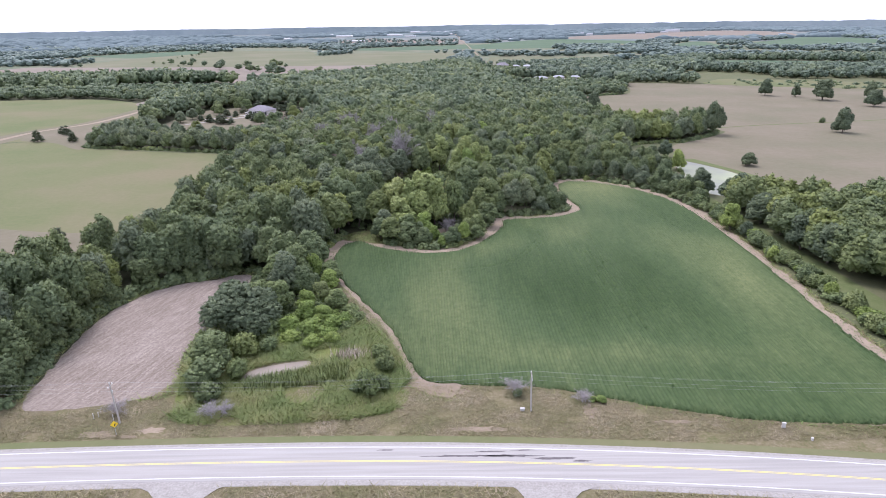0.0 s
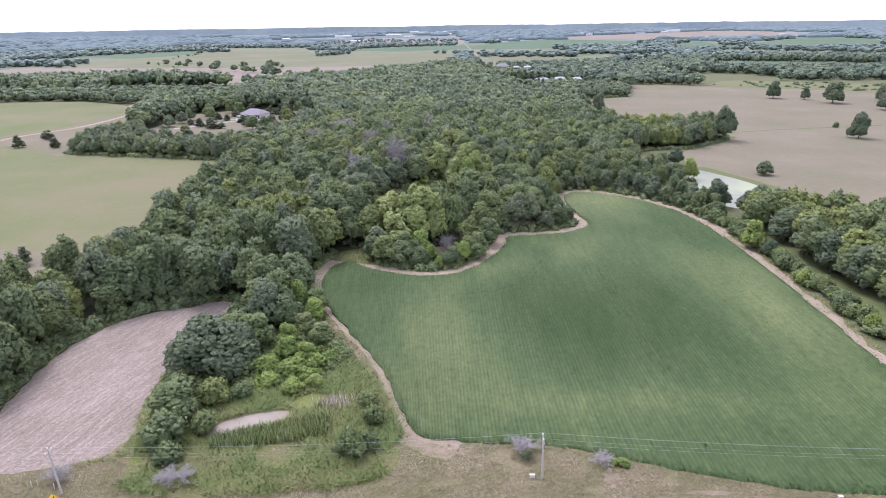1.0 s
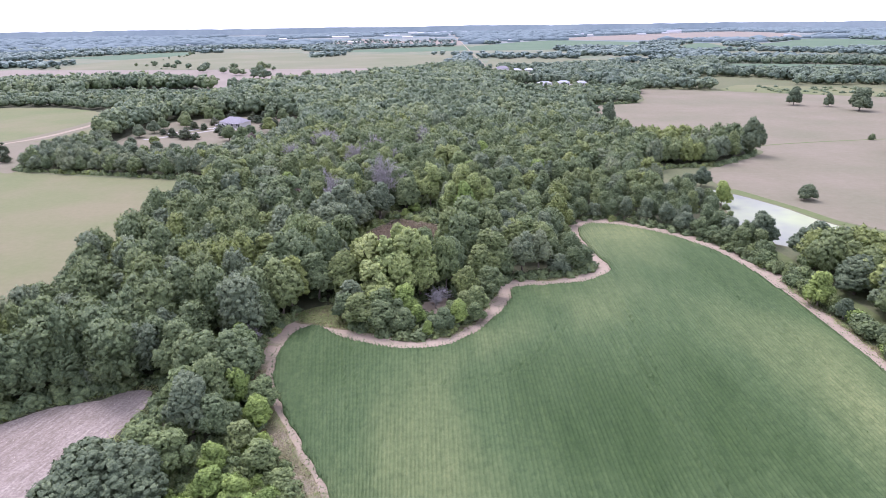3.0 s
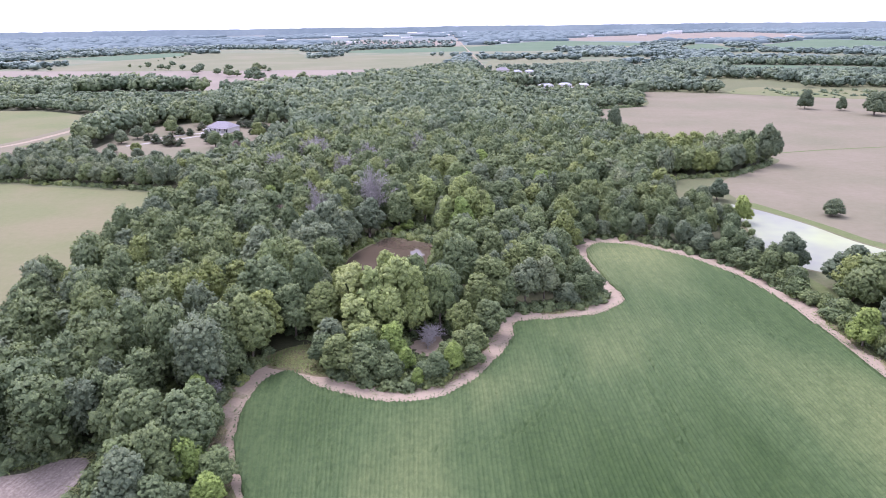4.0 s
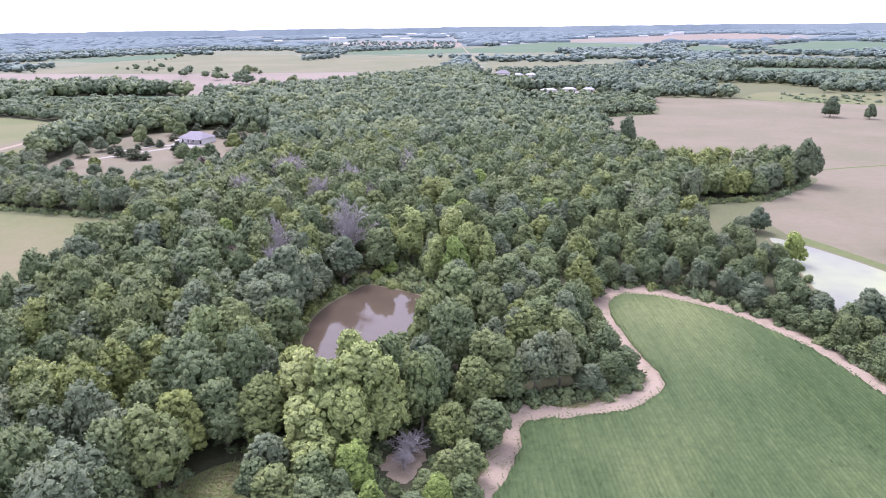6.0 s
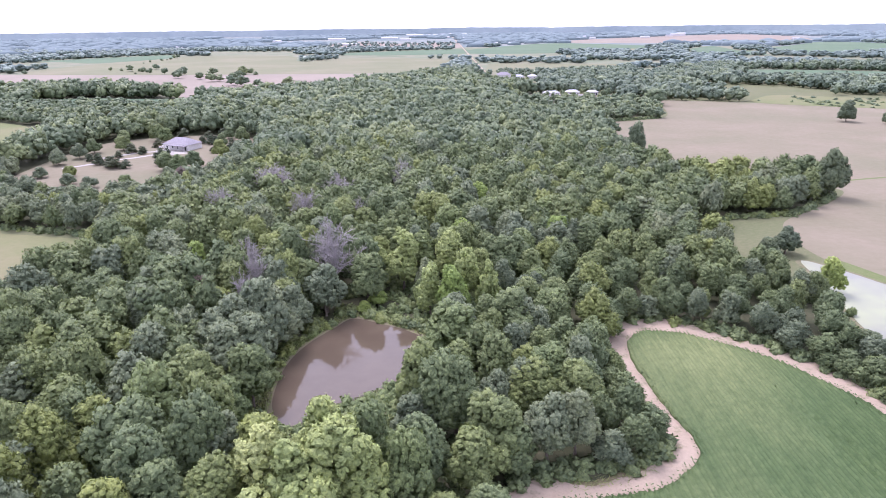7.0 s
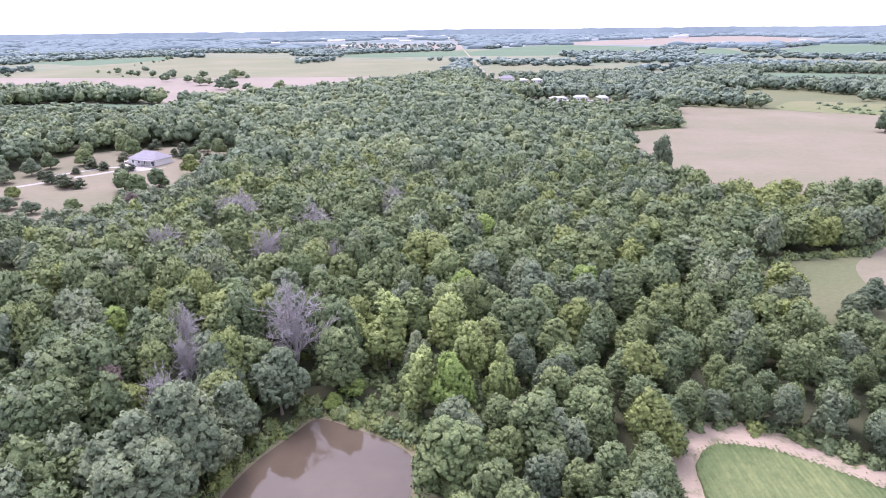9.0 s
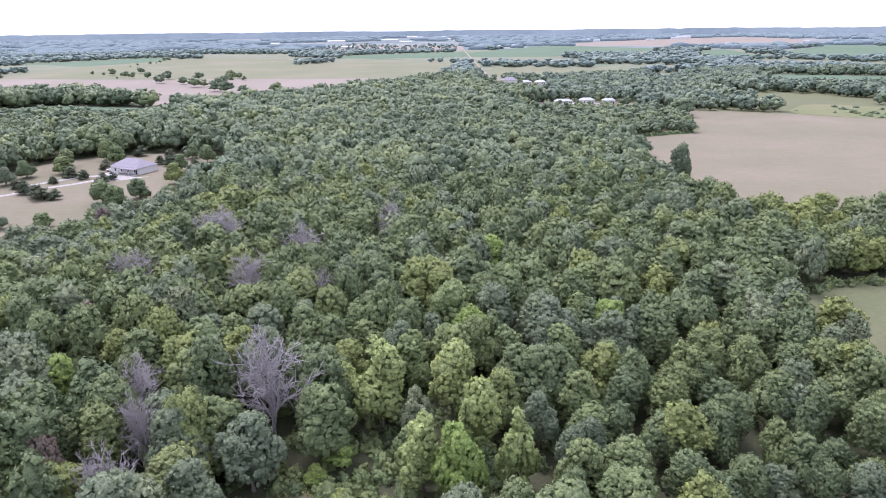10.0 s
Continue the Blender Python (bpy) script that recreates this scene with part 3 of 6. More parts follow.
def crown(rng, radius, low, high, lobes, clumps, leaf, shape="round", clump=0.6, per=10, spread=0.62, deep=0.55, tallness=1.35, fill=0.82, fine=False):
    """A crown for a tree at the origin: limbs' lobes set all over with rounded leaf clumps, each with leaves round it: vertices, triangles, normals."""
    mid, half = (low + high) / 2, (high - low) / 2
    C, Rr = [], []
    for i in range(lobes):
        u = unit(rng.normal(size=3))
        if shape == "cone":
            h = rng.uniform(-1, 1)
            q = (0.5 * (1 - h)) ** 0.7 * 0.8 + 0.05
            a = rng.uniform(0, 6.28)
            c = np.array([math.cos(a) * radius * q * 0.8, math.sin(a) * radius * q * 0.8, mid + half * h * 0.9])
            r = radius * (0.24 + 0.3 * q)
        else:
            u[2] = abs(u[2]) * (1.0 + deep) - deep
            k = spread * rng.uniform(0.75, 1.12)
            c = np.array([u[0] * radius * k, u[1] * radius * k, mid + u[2] * half * k])
            c[:2] *= 1 - (0.3 if shape == "tall" else 0.38) * max(0, (c[2] - mid) / half)
            r = radius * rng.uniform(0.27, 0.44) * (10 / lobes) ** 0.2
        C.append(c)
        Rr.append(r)
    if shape != "cone":
        C.append(np.array([0, 0, mid - 0.15 * half]))
        Rr.append(radius * 0.6)
    C, Rr = np.array(C), np.array(Rr)
    stretch = np.array([1, 1, 1.0 if shape == "cone" else tallness])
    i = rng.choice(len(C), clumps * 30, p=Rr ** 2 / np.sum(Rr ** 2))
    u = unit(rng.normal(size=(len(i), 3)))
    p = C[i] + u * stretch * (Rr[i] * rng.uniform(0.88, 1.12, len(i)))[:, None]
    d = np.linalg.norm((p[:, None] - C[None]) / stretch, axis=2) / Rr[None]
    d[np.arange(len(i)), i] = 9
    ok = (d.min(1) > 0.88) & (u[:, 2] > -0.55)
    p, u = p[ok], u[ok]
    P, U = p[:1], u[:1]
    for a, b in zip(p[1:], u[1:]):
        if len(P) >= clumps:
            break
        if ((P - a) ** 2).sum(1).min() > (0.95 * clump) ** 2:
            P, U = np.concatenate([P, a[None]]), np.concatenate([U, b[None]])
    n = len(P)
    r = clump * rng.uniform(0.7, 1.3, (n, 1))
    # each clump: an uneven knob, open towards the limb
    IV, IF = ICO0 if fine else OCTA
    lump = IV[None] * (1 + (0.16 if clump < 0.7 else 0.27) * rng.normal(size=(n, len(IV), 1)))
    KV = P[:, None] + (lump * [1, 1, 0.85] - 0.25 * U[:, None]) * r[:, None] * (1.0 if fine else 0.88)
    dome = unit((P - [0, 0, mid - 0.4 * half]) / [1, 1, half / radius])
    KN = unit(0.7 * IV[None] + 0.35 * U[:, None] + 0.45 * dome[:, None] + 0.25 * rng.normal(size=KV.shape))
    out = np.einsum("fk,nk->nf", unit(IV[IF].mean(1)), U) > -0.3
    KF = (IF[None] + (np.arange(n) * len(IV))[:, None, None])[out]
    # leaves
    du = unit(0.75 * np.repeat(U, per, 0) + rng.normal(size=(n * per, 3)) * 0.75)
    LP = np.repeat(P - 0.25 * U * r, per, 0) + du * [1, 1, 0.9] * np.repeat(r, per, 0) * rng.uniform(0.92, 1.3, (n * per, 1))
    m = unit(du + 0.7 * rng.normal(size=du.shape))
    m = np.where(np.sum(m * du, 1, keepdims=True) < 0.1, du, m)
    a = unit(np.cross(m, rng.normal(size=m.shape)))
    b = np.cross(m, a)
    s = leaf * rng.uniform(0.6, 1.35, (n * per, 1))
    LV = np.stack([LP - a * s * 0.8 - b * s * 0.6, LP - a * s * 0.5 + b * s * 0.75, LP + a * s * 0.95], 1).reshape(-1, 3)
    LF = np.arange(len(LV)).reshape(-1, 3)
    wrong = np.sum(np.cross(LV[1::3] - LV[0::3], LV[2::3] - LV[0::3]) * du, 1) < 0
    LF[wrong] = LF[wrong][:, ::-1]
    LN = np.repeat(unit(0.5 * du + 0.5 * np.repeat(dome, per, 0) + 0.5 * m), 3, 0)
    k1, k2 = n * len(IV), n * len(IV) + len(LV)
    IV, IF = ICO0
    # the shaded inside of the lobes
    cv = (C[:, None] + IV[None] * stretch * (Rr * fill)[:, None, None]).reshape(-1, 3)
    cf = (IF[None] + (np.arange(len(C)) * len(IV))[:, None, None]).reshape(-1, 3)
    cn = unit(np.tile(unit(IV), (len(C), 1)) + 0.4 * rng.normal(size=cv.shape))
    W = np.concatenate([KV.reshape(-1, 3), LV, cv])
    W[:, 2] *= high / np.percentile(W[:, 2], 99.7)
    return W, np.concatenate([KF, LF + k1, cf + k2]), np.concatenate([KN.reshape(-1, 3), LN, cn])


def woodwork(rng, height, girth, limbs=6, reach=2.5, first=0.3, bare=False, fork=0):
    """A tapered trunk with limbs (and forks and twigs, for a bare tree), as triangles."""
    Vs, Fs = [], []

    def tube(a, b, r0, r1, n):
        base = sum(len(v) for v in Vs)
        d = unit(b - a)
        x = unit(np.cross(d, [0.3, 0.7, 0.2] if abs(d[2]) > 0.9 else [0, 0, 1]))
        y = np.cross(d, x)
        ang = np.arange(n) * 2 * np.pi / n
        ring = np.cos(ang)[:, None] * x + np.sin(ang)[:, None] * y
        Vs.append(np.concatenate([a + ring * r0, b + ring * r1]))
        i, j = np.arange(n), (np.arange(n) + 1) % n
        Fs.append(np.concatenate([np.stack([i, j, j + n], 1), np.stack([i, j + n, i + n], 1)]) + base)

    def grow(a, d, length, r, depth):
        p = a
        steps = 3 if depth else 2
        for s in range(steps):
            q = p + unit(d) * length / steps
            k = 1 - 0.55 * (s + 1) / steps
            tube(p, q, r * (1 - 0.55 * s / steps), r * k, 5 if r > 0.06 else 3)
            if depth:
                for _ in range(3):
                    e = unit(d + rng.normal(size=3) * 0.75 + np.array([0, 0, 0.15]))
                    grow(q, e, length * rng.uniform(0.4, 0.66), max(r * k * 0.66, 0.045), depth - 1)
            d = d + rng.normal(size=3) * 0.18
            p = q

    p, r = np.zeros(3), girth
    pts = [p]
    for s in range(5):
        q = np.array([rng.normal() * 0.12, rng.normal() * 0.12, 0]) + p + [0, 0, height / 5]
        tube(p, q, r * (1.25 if s == 0 else 1), r * 0.8, 8)
        p, r = q, r * 0.8
        pts.append(p)
    for i in range(limbs):
        h = first + (1 - first) * (i + 0.5) / limbs
        k = h * 5
        a = pts[int(k)] + (pts[min(int(k) + 1, 5)] - pts[int(k)]) * (k % 1)
        ang = i * 2.4 + rng.uniform(-0.4, 0.4)
        d = unit(np.array([math.cos(ang), math.sin(ang), rng.uniform(0.5, 1.1) if not bare else rng.uniform(1.2, 2.6)]))
        grow(a, d, reach * rng.uniform(0.7, 1.15) * (1.15 - 0.5 * h), girth * 0.42 * (1.1 - 0.6 * h), fork)
    return np.concatenate(Vs), np.concatenate(Fs)


def kinds(seed, specs):
    """Crowns of one detail: a list of (vertices, triangles, normals)."""
    rng = np.random.default_rng(seed)
    return [crown(rng, *s[:-1], **s[-1]) for s in specs]


# unit trees: crown radius 4 m and height 11 m, scaled when they are planted
NEAR = kinds(11, [(4.0, 0.6, 11.0, 13, 290, 0.19, dict(clump=0.42, per=9, deep=0.75, fill=0.82, fine=True))] * 6)
NEAR_TALL = kinds(12, [(3.2, 0.6, 13.0, 16, 280, 0.2, dict(shape="tall", clump=0.4, per=10, fine=True, spread=0.74, deep=0.95, tallness=1.7, fill=0.82))] * 4)
WALNUT = kinds(15, [(7.0, 0.6, 11.0, 24, 820, 0.2, dict(clump=0.4, per=8, fine=True, deep=0.8, spread=0.7, tallness=1.0, fill=0.84))])
NEAR_CONE = kinds(13, [(1.8, 0.1, 5.0, 16, 90, 0.15, dict(shape="cone", clump=0.3, per=6))] * 2)
NEAR_BUSH = kinds(14, [(1.6, 0.0, 2.3, 8, 80, 0.13, dict(clump=0.28, per=6))] * 3)
MID = kinds(21, [(4.0, 0.8, 11.0, 12, 190, 0.21, dict(clump=0.5, per=9, fill=0.82))] * 7)
MID2 = kinds(22, [(4.0, 1.0, 11.0, 9, 105, 0.29, dict(clump=0.66, per=6, fill=0.88))] * 6)
FAR = kinds(31, [(4.2, 1.0, 11.0, 6, 30, 0.45, dict(clump=0.9, per=4, fill=0.88, fine=True))] * 6)
VFAR = kinds(41, [(4.6, 0.0, 11.0, 5, 12, 0.7, dict(clump=1.1, per=2, fill=0.9, fine=True))] * 5)
XFAR = kinds(42, [(4.6, 0.0, 11.0, 3, 2, 1.2, dict(clump=1.6, per=1, fill=1.02, fine=True))] * 4)
BUSH = kinds(51, [(1.6, 0.0, 2.3, 4, 16, 0.26, dict(clump=0.5, per=4, fill=0.95))] * 3)
rng = np.random.default_rng(77)


def crown_meshes(name, crowns, mat):
    return [mesh_of(name, V, F, mat, N) for V, F, N in crowns]


MESH = {
    "oak": crown_meshes("oak_crown", NEAR, M["oak"]),
    "field": crown_meshes("field_crown", NEAR[:4], M["walnut"]),
    "walnut": crown_meshes("walnut_crown", WALNUT, M["walnut"]),
    "olive": crown_meshes("olive_crown", NEAR[:3], M["olive"]),
    "willow": crown_meshes("cottonwood_crown", NEAR_TALL, M["willow"]),
    "lime": crown_meshes("lime_crown", NEAR[1:3], M["lime"]),
    "rust": crown_meshes("brown_crown", NEAR[:1], M["rust"]),
    "grey": crown_meshes("grey_crown", NEAR[2:5], M["grey"]),
    "cedar": crown_meshes("cedar_crown", NEAR_CONE, M["cedar"]),
    "bush": crown_meshes("bush_crown", NEAR_BUSH, M["oak"]),
    "bush_olive": crown_meshes("bush_crown", NEAR_BUSH, M["olive"]),
    "bush_lime": crown_meshes("bush_crown", NEAR_BUSH[:2], M["lime"]),
    "trunk": [mesh_of("trunk", *woodwork(np.random.default_rng(60 + i), 7.5, 0.24, 6, 2.4), M["bark"]) for i in range(3)],
    "stem": [mesh_of("stem", *woodwork(np.random.default_rng(70), 1.4, 0.06, 4, 0.8, 0.15), M["bark"])],
    "dead": [mesh_of("dead_tree", *woodwork(np.random.default_rng(80 + i), 9.5, 0.3, 13, 5.4, 0.2, True, 2), M["deadwood"]) for i in range(3)],
}
LABELS = {
    "walnut": ("broad spreading dark green tree beside the bare field", "tree"),
    "field": ("round dark green tree standing in the open", "tree"),
    "oak": ("broad dark green oak in full leaf", "tree"), "olive": ("olive green broadleaf tree in full leaf", "tree"),
    "willow": ("tall pale yellow-green cottonwood tree", "tree"), "lime": ("bright lime green young tree", "tree"),
    "grey": ("grey-green broadleaf tree in full leaf", "tree"),
    "rust": ("tree with dying brown leaves in the wood", "tree"), "cedar": ("dark conical cedar tree standing in grass", "tree"),
    "bush": ("dense dark green shrub in rough grass", "shrub"), "bush_olive": ("olive green shrub in rough grass", "shrub"),
    "bush_lime": ("bright yellow-green shrub in rough grass", "shrub"),
}


def tree(kind, x, y, height, width, group="", label="", skirt=0.0):
    """A tree as a thing of its own: a trunk and a crown under an Empty at its foot."""
    bush = kind.startswith("bush")
    full_h, full_w = {"willow": (13.0, 6.4), "walnut": (11.0, 14.0), "cedar": (5.0, 3.6)}.get(kind, (2.3, 3.2) if bush else (11.0, 8.0))
    e = new("shrub" if bush else "tree")
    e.matrix_basis = pose(x, y, 0, 0, 0, rng.uniform(0, 360))
    e.empty_display_size = 0.5
    lab, cat = LABELS[kind]
    tagged(e, label or lab, cat, group)
    c = new("crown", MESH[kind][rng.integers(len(MESH[kind]))])
    c.parent, c.scale = e, (width / full_w, width / full_w * rng.uniform(0.9, 1.1), height / full_h * (1 + skirt))
    c.location.z = -skirt * height
    t = new("stem" if bush else "trunk", MESH["stem" if bush else "trunk"][0 if bush else rng.integers(3)])
    t.parent, t.scale = e, (width / full_w,) * 2 + (height / (2.3 if bush else 14.0),)
    return e


def dead_tree(x, y, height, width, label="leafless grey dead tree among the woods"):
    ob = new("dead_tree", MESH["dead"][rng.integers(3)])
    ob.matrix_basis = pose(x, y, 0, 0, 0, rng.uniform(0, 360)) @ Matrix.Diagonal((width / 7, width / 7, height / 12.5, 1))
    return tagged(ob, label, "dead tree", "dead trees of the wood")


def planted(name, spots, sizes, crowns, mat, label, category="woods"):
    """Many trees joined into one object, each with a shade of its own. sizes: width and height scale of each."""
    Vs, Fs, Ns, Ts, base = [], [], [], [], 0
    pick = rng.integers(len(crowns), size=len(spots))
    patch = np.array([noise.noise((x * 0.022, y * 0.022, 21)) for x, y in spots])
    tint = np.clip(0.46 + 0.75 * patch + rng.normal(size=len(spots)) * 0.28, 0.01, 0.98)
    for k, (V, F, N) in enumerate(crowns):
        idx = np.where(pick == k)[0]
        if not len(idx):
            continue
        a = rng.uniform(0, 6.283, len(idx))
        R = np.zeros((len(idx), 3, 3))
        R[:, 0, 0], R[:, 0, 1], R[:, 1, 0], R[:, 1, 1], R[:, 2, 2] = np.cos(a), -np.sin(a), np.sin(a), np.cos(a), 1
        S = np.stack([sizes[idx, 0], sizes[idx, 0], sizes[idx, 1] * 1.09], 1)
        P = np.einsum("nij,vj->nvi", R, V) * S[:, None]
        P[:, :, :2] += spots[idx][:, None]
        P[:, :, 2] -= 1.0 * S[:, 2:]
        Vs.append(P.reshape(-1, 3))
        Ns.append(np.einsum("nij,vj->nvi", R, N).reshape(-1, 3))
        Fs.append((F[None] + (base + np.arange(len(idx)) * len(V))[:, None, None]).reshape(-1, 3))
        Ts.append(np.repeat(tint[idx], len(V)))
        base += len(idx) * len(V)
    me = mesh_of(name, np.concatenate(Vs), np.concatenate(Fs), mat, np.concatenate(Ns), np.concatenate(Ts))
    return tagged(new(name, me), label, category, "", "stuff")


def wood_height(p):
    """How tall the wood stands at a place."""
    x, y = p[:, 0], p[:, 1]
    east = 1 / (1 + np.exp(-(x - 22) / 9.0))
    near = 1 / (1 + np.exp((y - 300) / 18.0))
    low = ((x > 62) & (x < 175) & (y > 570) & (y < 730)) | ((x > 45) & (x < 140) & (y > 790))
    west = 1 / (1 + np.exp((x + 92) / 8.0)) * (y > 300) * (y < 430)
    front = (x < -95) & (y > 355) & (y < 430)
    return 13.0 - 4.6 * east * near - 1.0 / (1 + np.exp(-(x - 40) / 20)) - 3.6 * west - 5.0 * low - 2.6 * front - 4.5 * ((x > -126) & (x < -82) & (y > 395) & (y < 482)) - 5.5 * ((x < -185) & (y > 555) & (y < 690))


# ---- the woods ----
WOODS = np.array([(-160, 91), (-88, 90), (-76, 97), (-60, 125), (-52, 142), (-43, 139), (-34, 141), (-28, 146), (-20, 154), (0, 165), (20, 195), (50, 205), (70, 240), (89, 214), (95, 230), (96, 262), (92, 288), (85, 306), (84, 326), (104, 338), (126, 341), (147, 358), (158, 372), (148, 380), (118, 384), (99, 388), (91, 406), (91, 440), (97, 475), (108, 514), (104, 542), (98, 558), (158, 580), (176, 630), (184, 670), (130, 694), (95, 720), (95, 960), (0, 960), (-44, 885), (-110, 790), (-180, 712), (-222, 738), (-340, 830), (-415, 812), (-560, 800), (-520, 420), (-215, 405), (-195, 350), (-107, 328), (-88, 320), (-88, 280), (-86, 210), (-87, 172), (-97, 160), (-114, 144), (-160, 130)], float)
clear_of = [(soy_edge, 4.7), (stubble_edge, 2.4), (wood_pond, 2.0), (east_pond, 3.4), (dam, 2.8), (glade, 3.2), (notch, 2.6), (strip_lot, 3.0), (house_lot, 2.0), (west_lot, 3.0), (near_lot, 2.0), (far_lot, 3.0), (small_pond, 4.0), (clearing, 2.0)]


def free_of(p, extra=0.0):
    """Which places lie clear of the open land."""
    ok = np.ones(len(p), bool)
    for poly, gap in clear_of:
        near = (p[:, 0] > poly[:, 0].min() - 9) & (p[:, 0] < poly[:, 0].max() + 9) & (p[:, 1] > poly[:, 1].min() - 9) & (p[:, 1] < poly[:, 1].max() + 9)
        if near.any():
            ok[near] &= away(p[near], poly) > (gap + extra if extra >= 0 else min(gap + extra, 1.0) if poly is stubble_edge else gap + extra)
    return ok


def fan(p, wide=1.0):
    return np.abs(p[:, 0] - 5) < (0.74 * (p[:, 1] + 20) + 40) * wide


# trees that stand out from the wood: kind, x, y, height, width
MARKED = [
    ("willow", -13.5, 192.5, 11.5, 8.5), ("willow", -9.5, 195, 16.5, 9.5), ("willow", -5.6, 198.5, 17.5, 9.5), ("willow", -2.6, 197.5, 16.5, 8), ("willow", -11.2, 188.6, 9.5, 7.5), ("willow", -6.4, 192.4, 13, 7), ("willow", -14.6, 199, 16, 8.5), ("willow", -8, 204, 17, 8.5), ("olive", 3.4, 200.6, 14.5, 8.5), ("olive", -2, 205, 15.5, 8.5), ("oak", 5, 206, 12.5, 9), ("grey", -18, 188, 8.5, 8), ("oak", -21, 198, 12, 10), ("oak", -17, 206, 12.5, 10), ("oak", -27, 197, 12, 10), ("oak", -33, 193.5, 12.5, 10), ("oak", -38, 185, 13, 10),
    ("lime", -5.8, 186.6, 8, 6), ("lime", -2.9, 182, 5.2, 4.4), ("lime", 6, 182.2, 6, 5), ("lime", -0.6, 177, 3.6, 3), ("oak", -15, 181.5, 8, 8), ("oak", -10.5, 180, 7, 7), ("oak", -6, 178.8, 5.6, 6), ("oak", 2.4, 178.8, 5.6, 5.6), ("oak", -7.4, 183, 6, 5.5), ("olive", 7.5, 188, 5.6, 5), ("olive", 10.3, 188.6, 6.5, 6), ("oak", 14, 197, 8, 7.5), ("olive", -11, 184.5, 8, 7), ("oak", 8, 195, 9, 7), ("oak", 12.4, 206, 10.5, 9), ("oak", -19, 184.8, 7, 6.5), ("oak", 4.6, 184.8, 4.6, 4.5), ("olive", 9.8, 184, 4.5, 5),
    ("willow", -1.6, 280, 16, 9), ("willow", -7.6, 280.5, 11.5, 5), ("willow", 9.6, 280, 15.5, 8), ("willow", 5.4, 263.4, 13, 7.4), ("lime", 10.2, 260.2, 13.5, 8), ("willow", 18.3, 263.5, 13.5, 5.4), ("willow", 13.6, 271, 14, 6.4), ("olive", 9.7, 291, 13, 9),
    ("lime", -7, 269.4, 4.6, 5), ("lime", -10, 266.2, 3, 3.6), ("olive", 3, 290, 12, 9), ("oak", 17, 278, 11, 9), ("oak", 20, 286, 12, 9), ("olive", 3, 270, 7, 6), ("oak", 17, 255, 9, 7), ("grey", 4, 275, 10, 6),
    ("lime", 13, 299, 12.5, 10), ("lime", 40, 303, 12, 9), ("olive", 22, 321, 13, 11), ("lime", 20, 342, 12.5, 10), ("olive", 39, 323, 12, 11), ("lime", -53, 281, 13, 8),
    ("willow", -27, 231, 10, 7), ("willow", -19, 211, 9.5, 6.5), ("willow", -11, 208.5, 9.5, 7), ("olive", -3.5, 213, 8.5, 7), ("grey", 4, 217, 9, 8), ("olive", -27, 222, 9, 7),
    ("rust", -58.5, 302, 13, 7), ("rust", -91, 370, 13, 8), ("rust", -45, 262, 12, 6.5), ("rust", -72, 313, 12, 6),
    ("walnut", -43.7, 124.6, 10.5, 18.5), ("olive", -37.6, 133, 8, 8.5), ("grey", -38, 143.6, 11, 9), ("oak", -33.4, 142.6, 8, 8), ("olive", -43, 137.5, 6, 7), ("oak", -41, 157, 12, 10), ("oak", -46, 160.5, 12, 9.5), ("oak", -34, 155, 12.5, 9.5), ("lime", -32.4, 150.6, 8, 6), ("lime", -28, 145.6, 5.6, 6), ("olive", -28.5, 150.5, 6, 6), ("olive", -41.5, 149.5, 9, 8), ("oak", -36.4, 149, 11, 8), ("lime", -37, 168, 8, 6), ("olive", -34.6, 162.5, 10, 8), ("olive", -29, 139.5, 5, 6),
]
DEAD = [(-18, 275, 17, 8.5), (1.4, 194.2, 3.2, 4.6), (-36, 170, 7, 4), (-52, 355, 15, 9), (-48, 351, 14, 7), (-34, 321, 14, 7.5), (-27, 344, 13, 9), (-60, 323, 14, 7), (-38.5, 277, 12.5, 6.5), (-34.5, 267, 12.5, 5), (-6, 362, 14, 7), (-18, 314, 13.5, 5), (-33, 254, 13, 5.5), (1, 191, 3.4, 3)]
for k, x, y, hh, ww in MARKED:
    tree(k, x, y, hh, ww, "marked trees of the wood")
for x, y, hh, ww in DEAD:
    dead_tree(x, y, hh, ww)
marks = np.array([m[1:3] for m in MARKED] + [d[:2] for d in DEAD])
mark_r = np.array([m[4] * 0.36 for m in MARKED] + [4.8] + [3.8 if d[2] > 10 else 2.0 for d in DEAD[1:]])


GROVE = np.array([(-23, 172), (17, 172), (19, 203), (9, 213), (-21, 212), (-24, 200)], float)
BELT = np.array([(-54, 136), (-52, 116), (-26, 116), (-23, 148), (-29, 156), (-36, 165), (-48, 165), (-54, 160)], float)
COTTONWOODS = np.array([(-10, 262), (4, 258), (21, 254), (24, 290), (-8, 291)], float)


def unmarked(p):
    return ~inside(p, GROVE) & ~inside(p, BELT) & ~inside(p, COTTONWOODS) & ((np.hypot(p[:, None, 0] - marks[None, :, 0], p[:, None, 1] - marks[None, :, 1]) - mark_r[None]).min(1) > 0.4)


spots = scatter(WOODS, 6.6, rng)
spots = spots[free_of(spots) & fan(spots) & (spots[:, 1] < 430)]
spots = spots[unmarked(spots)]
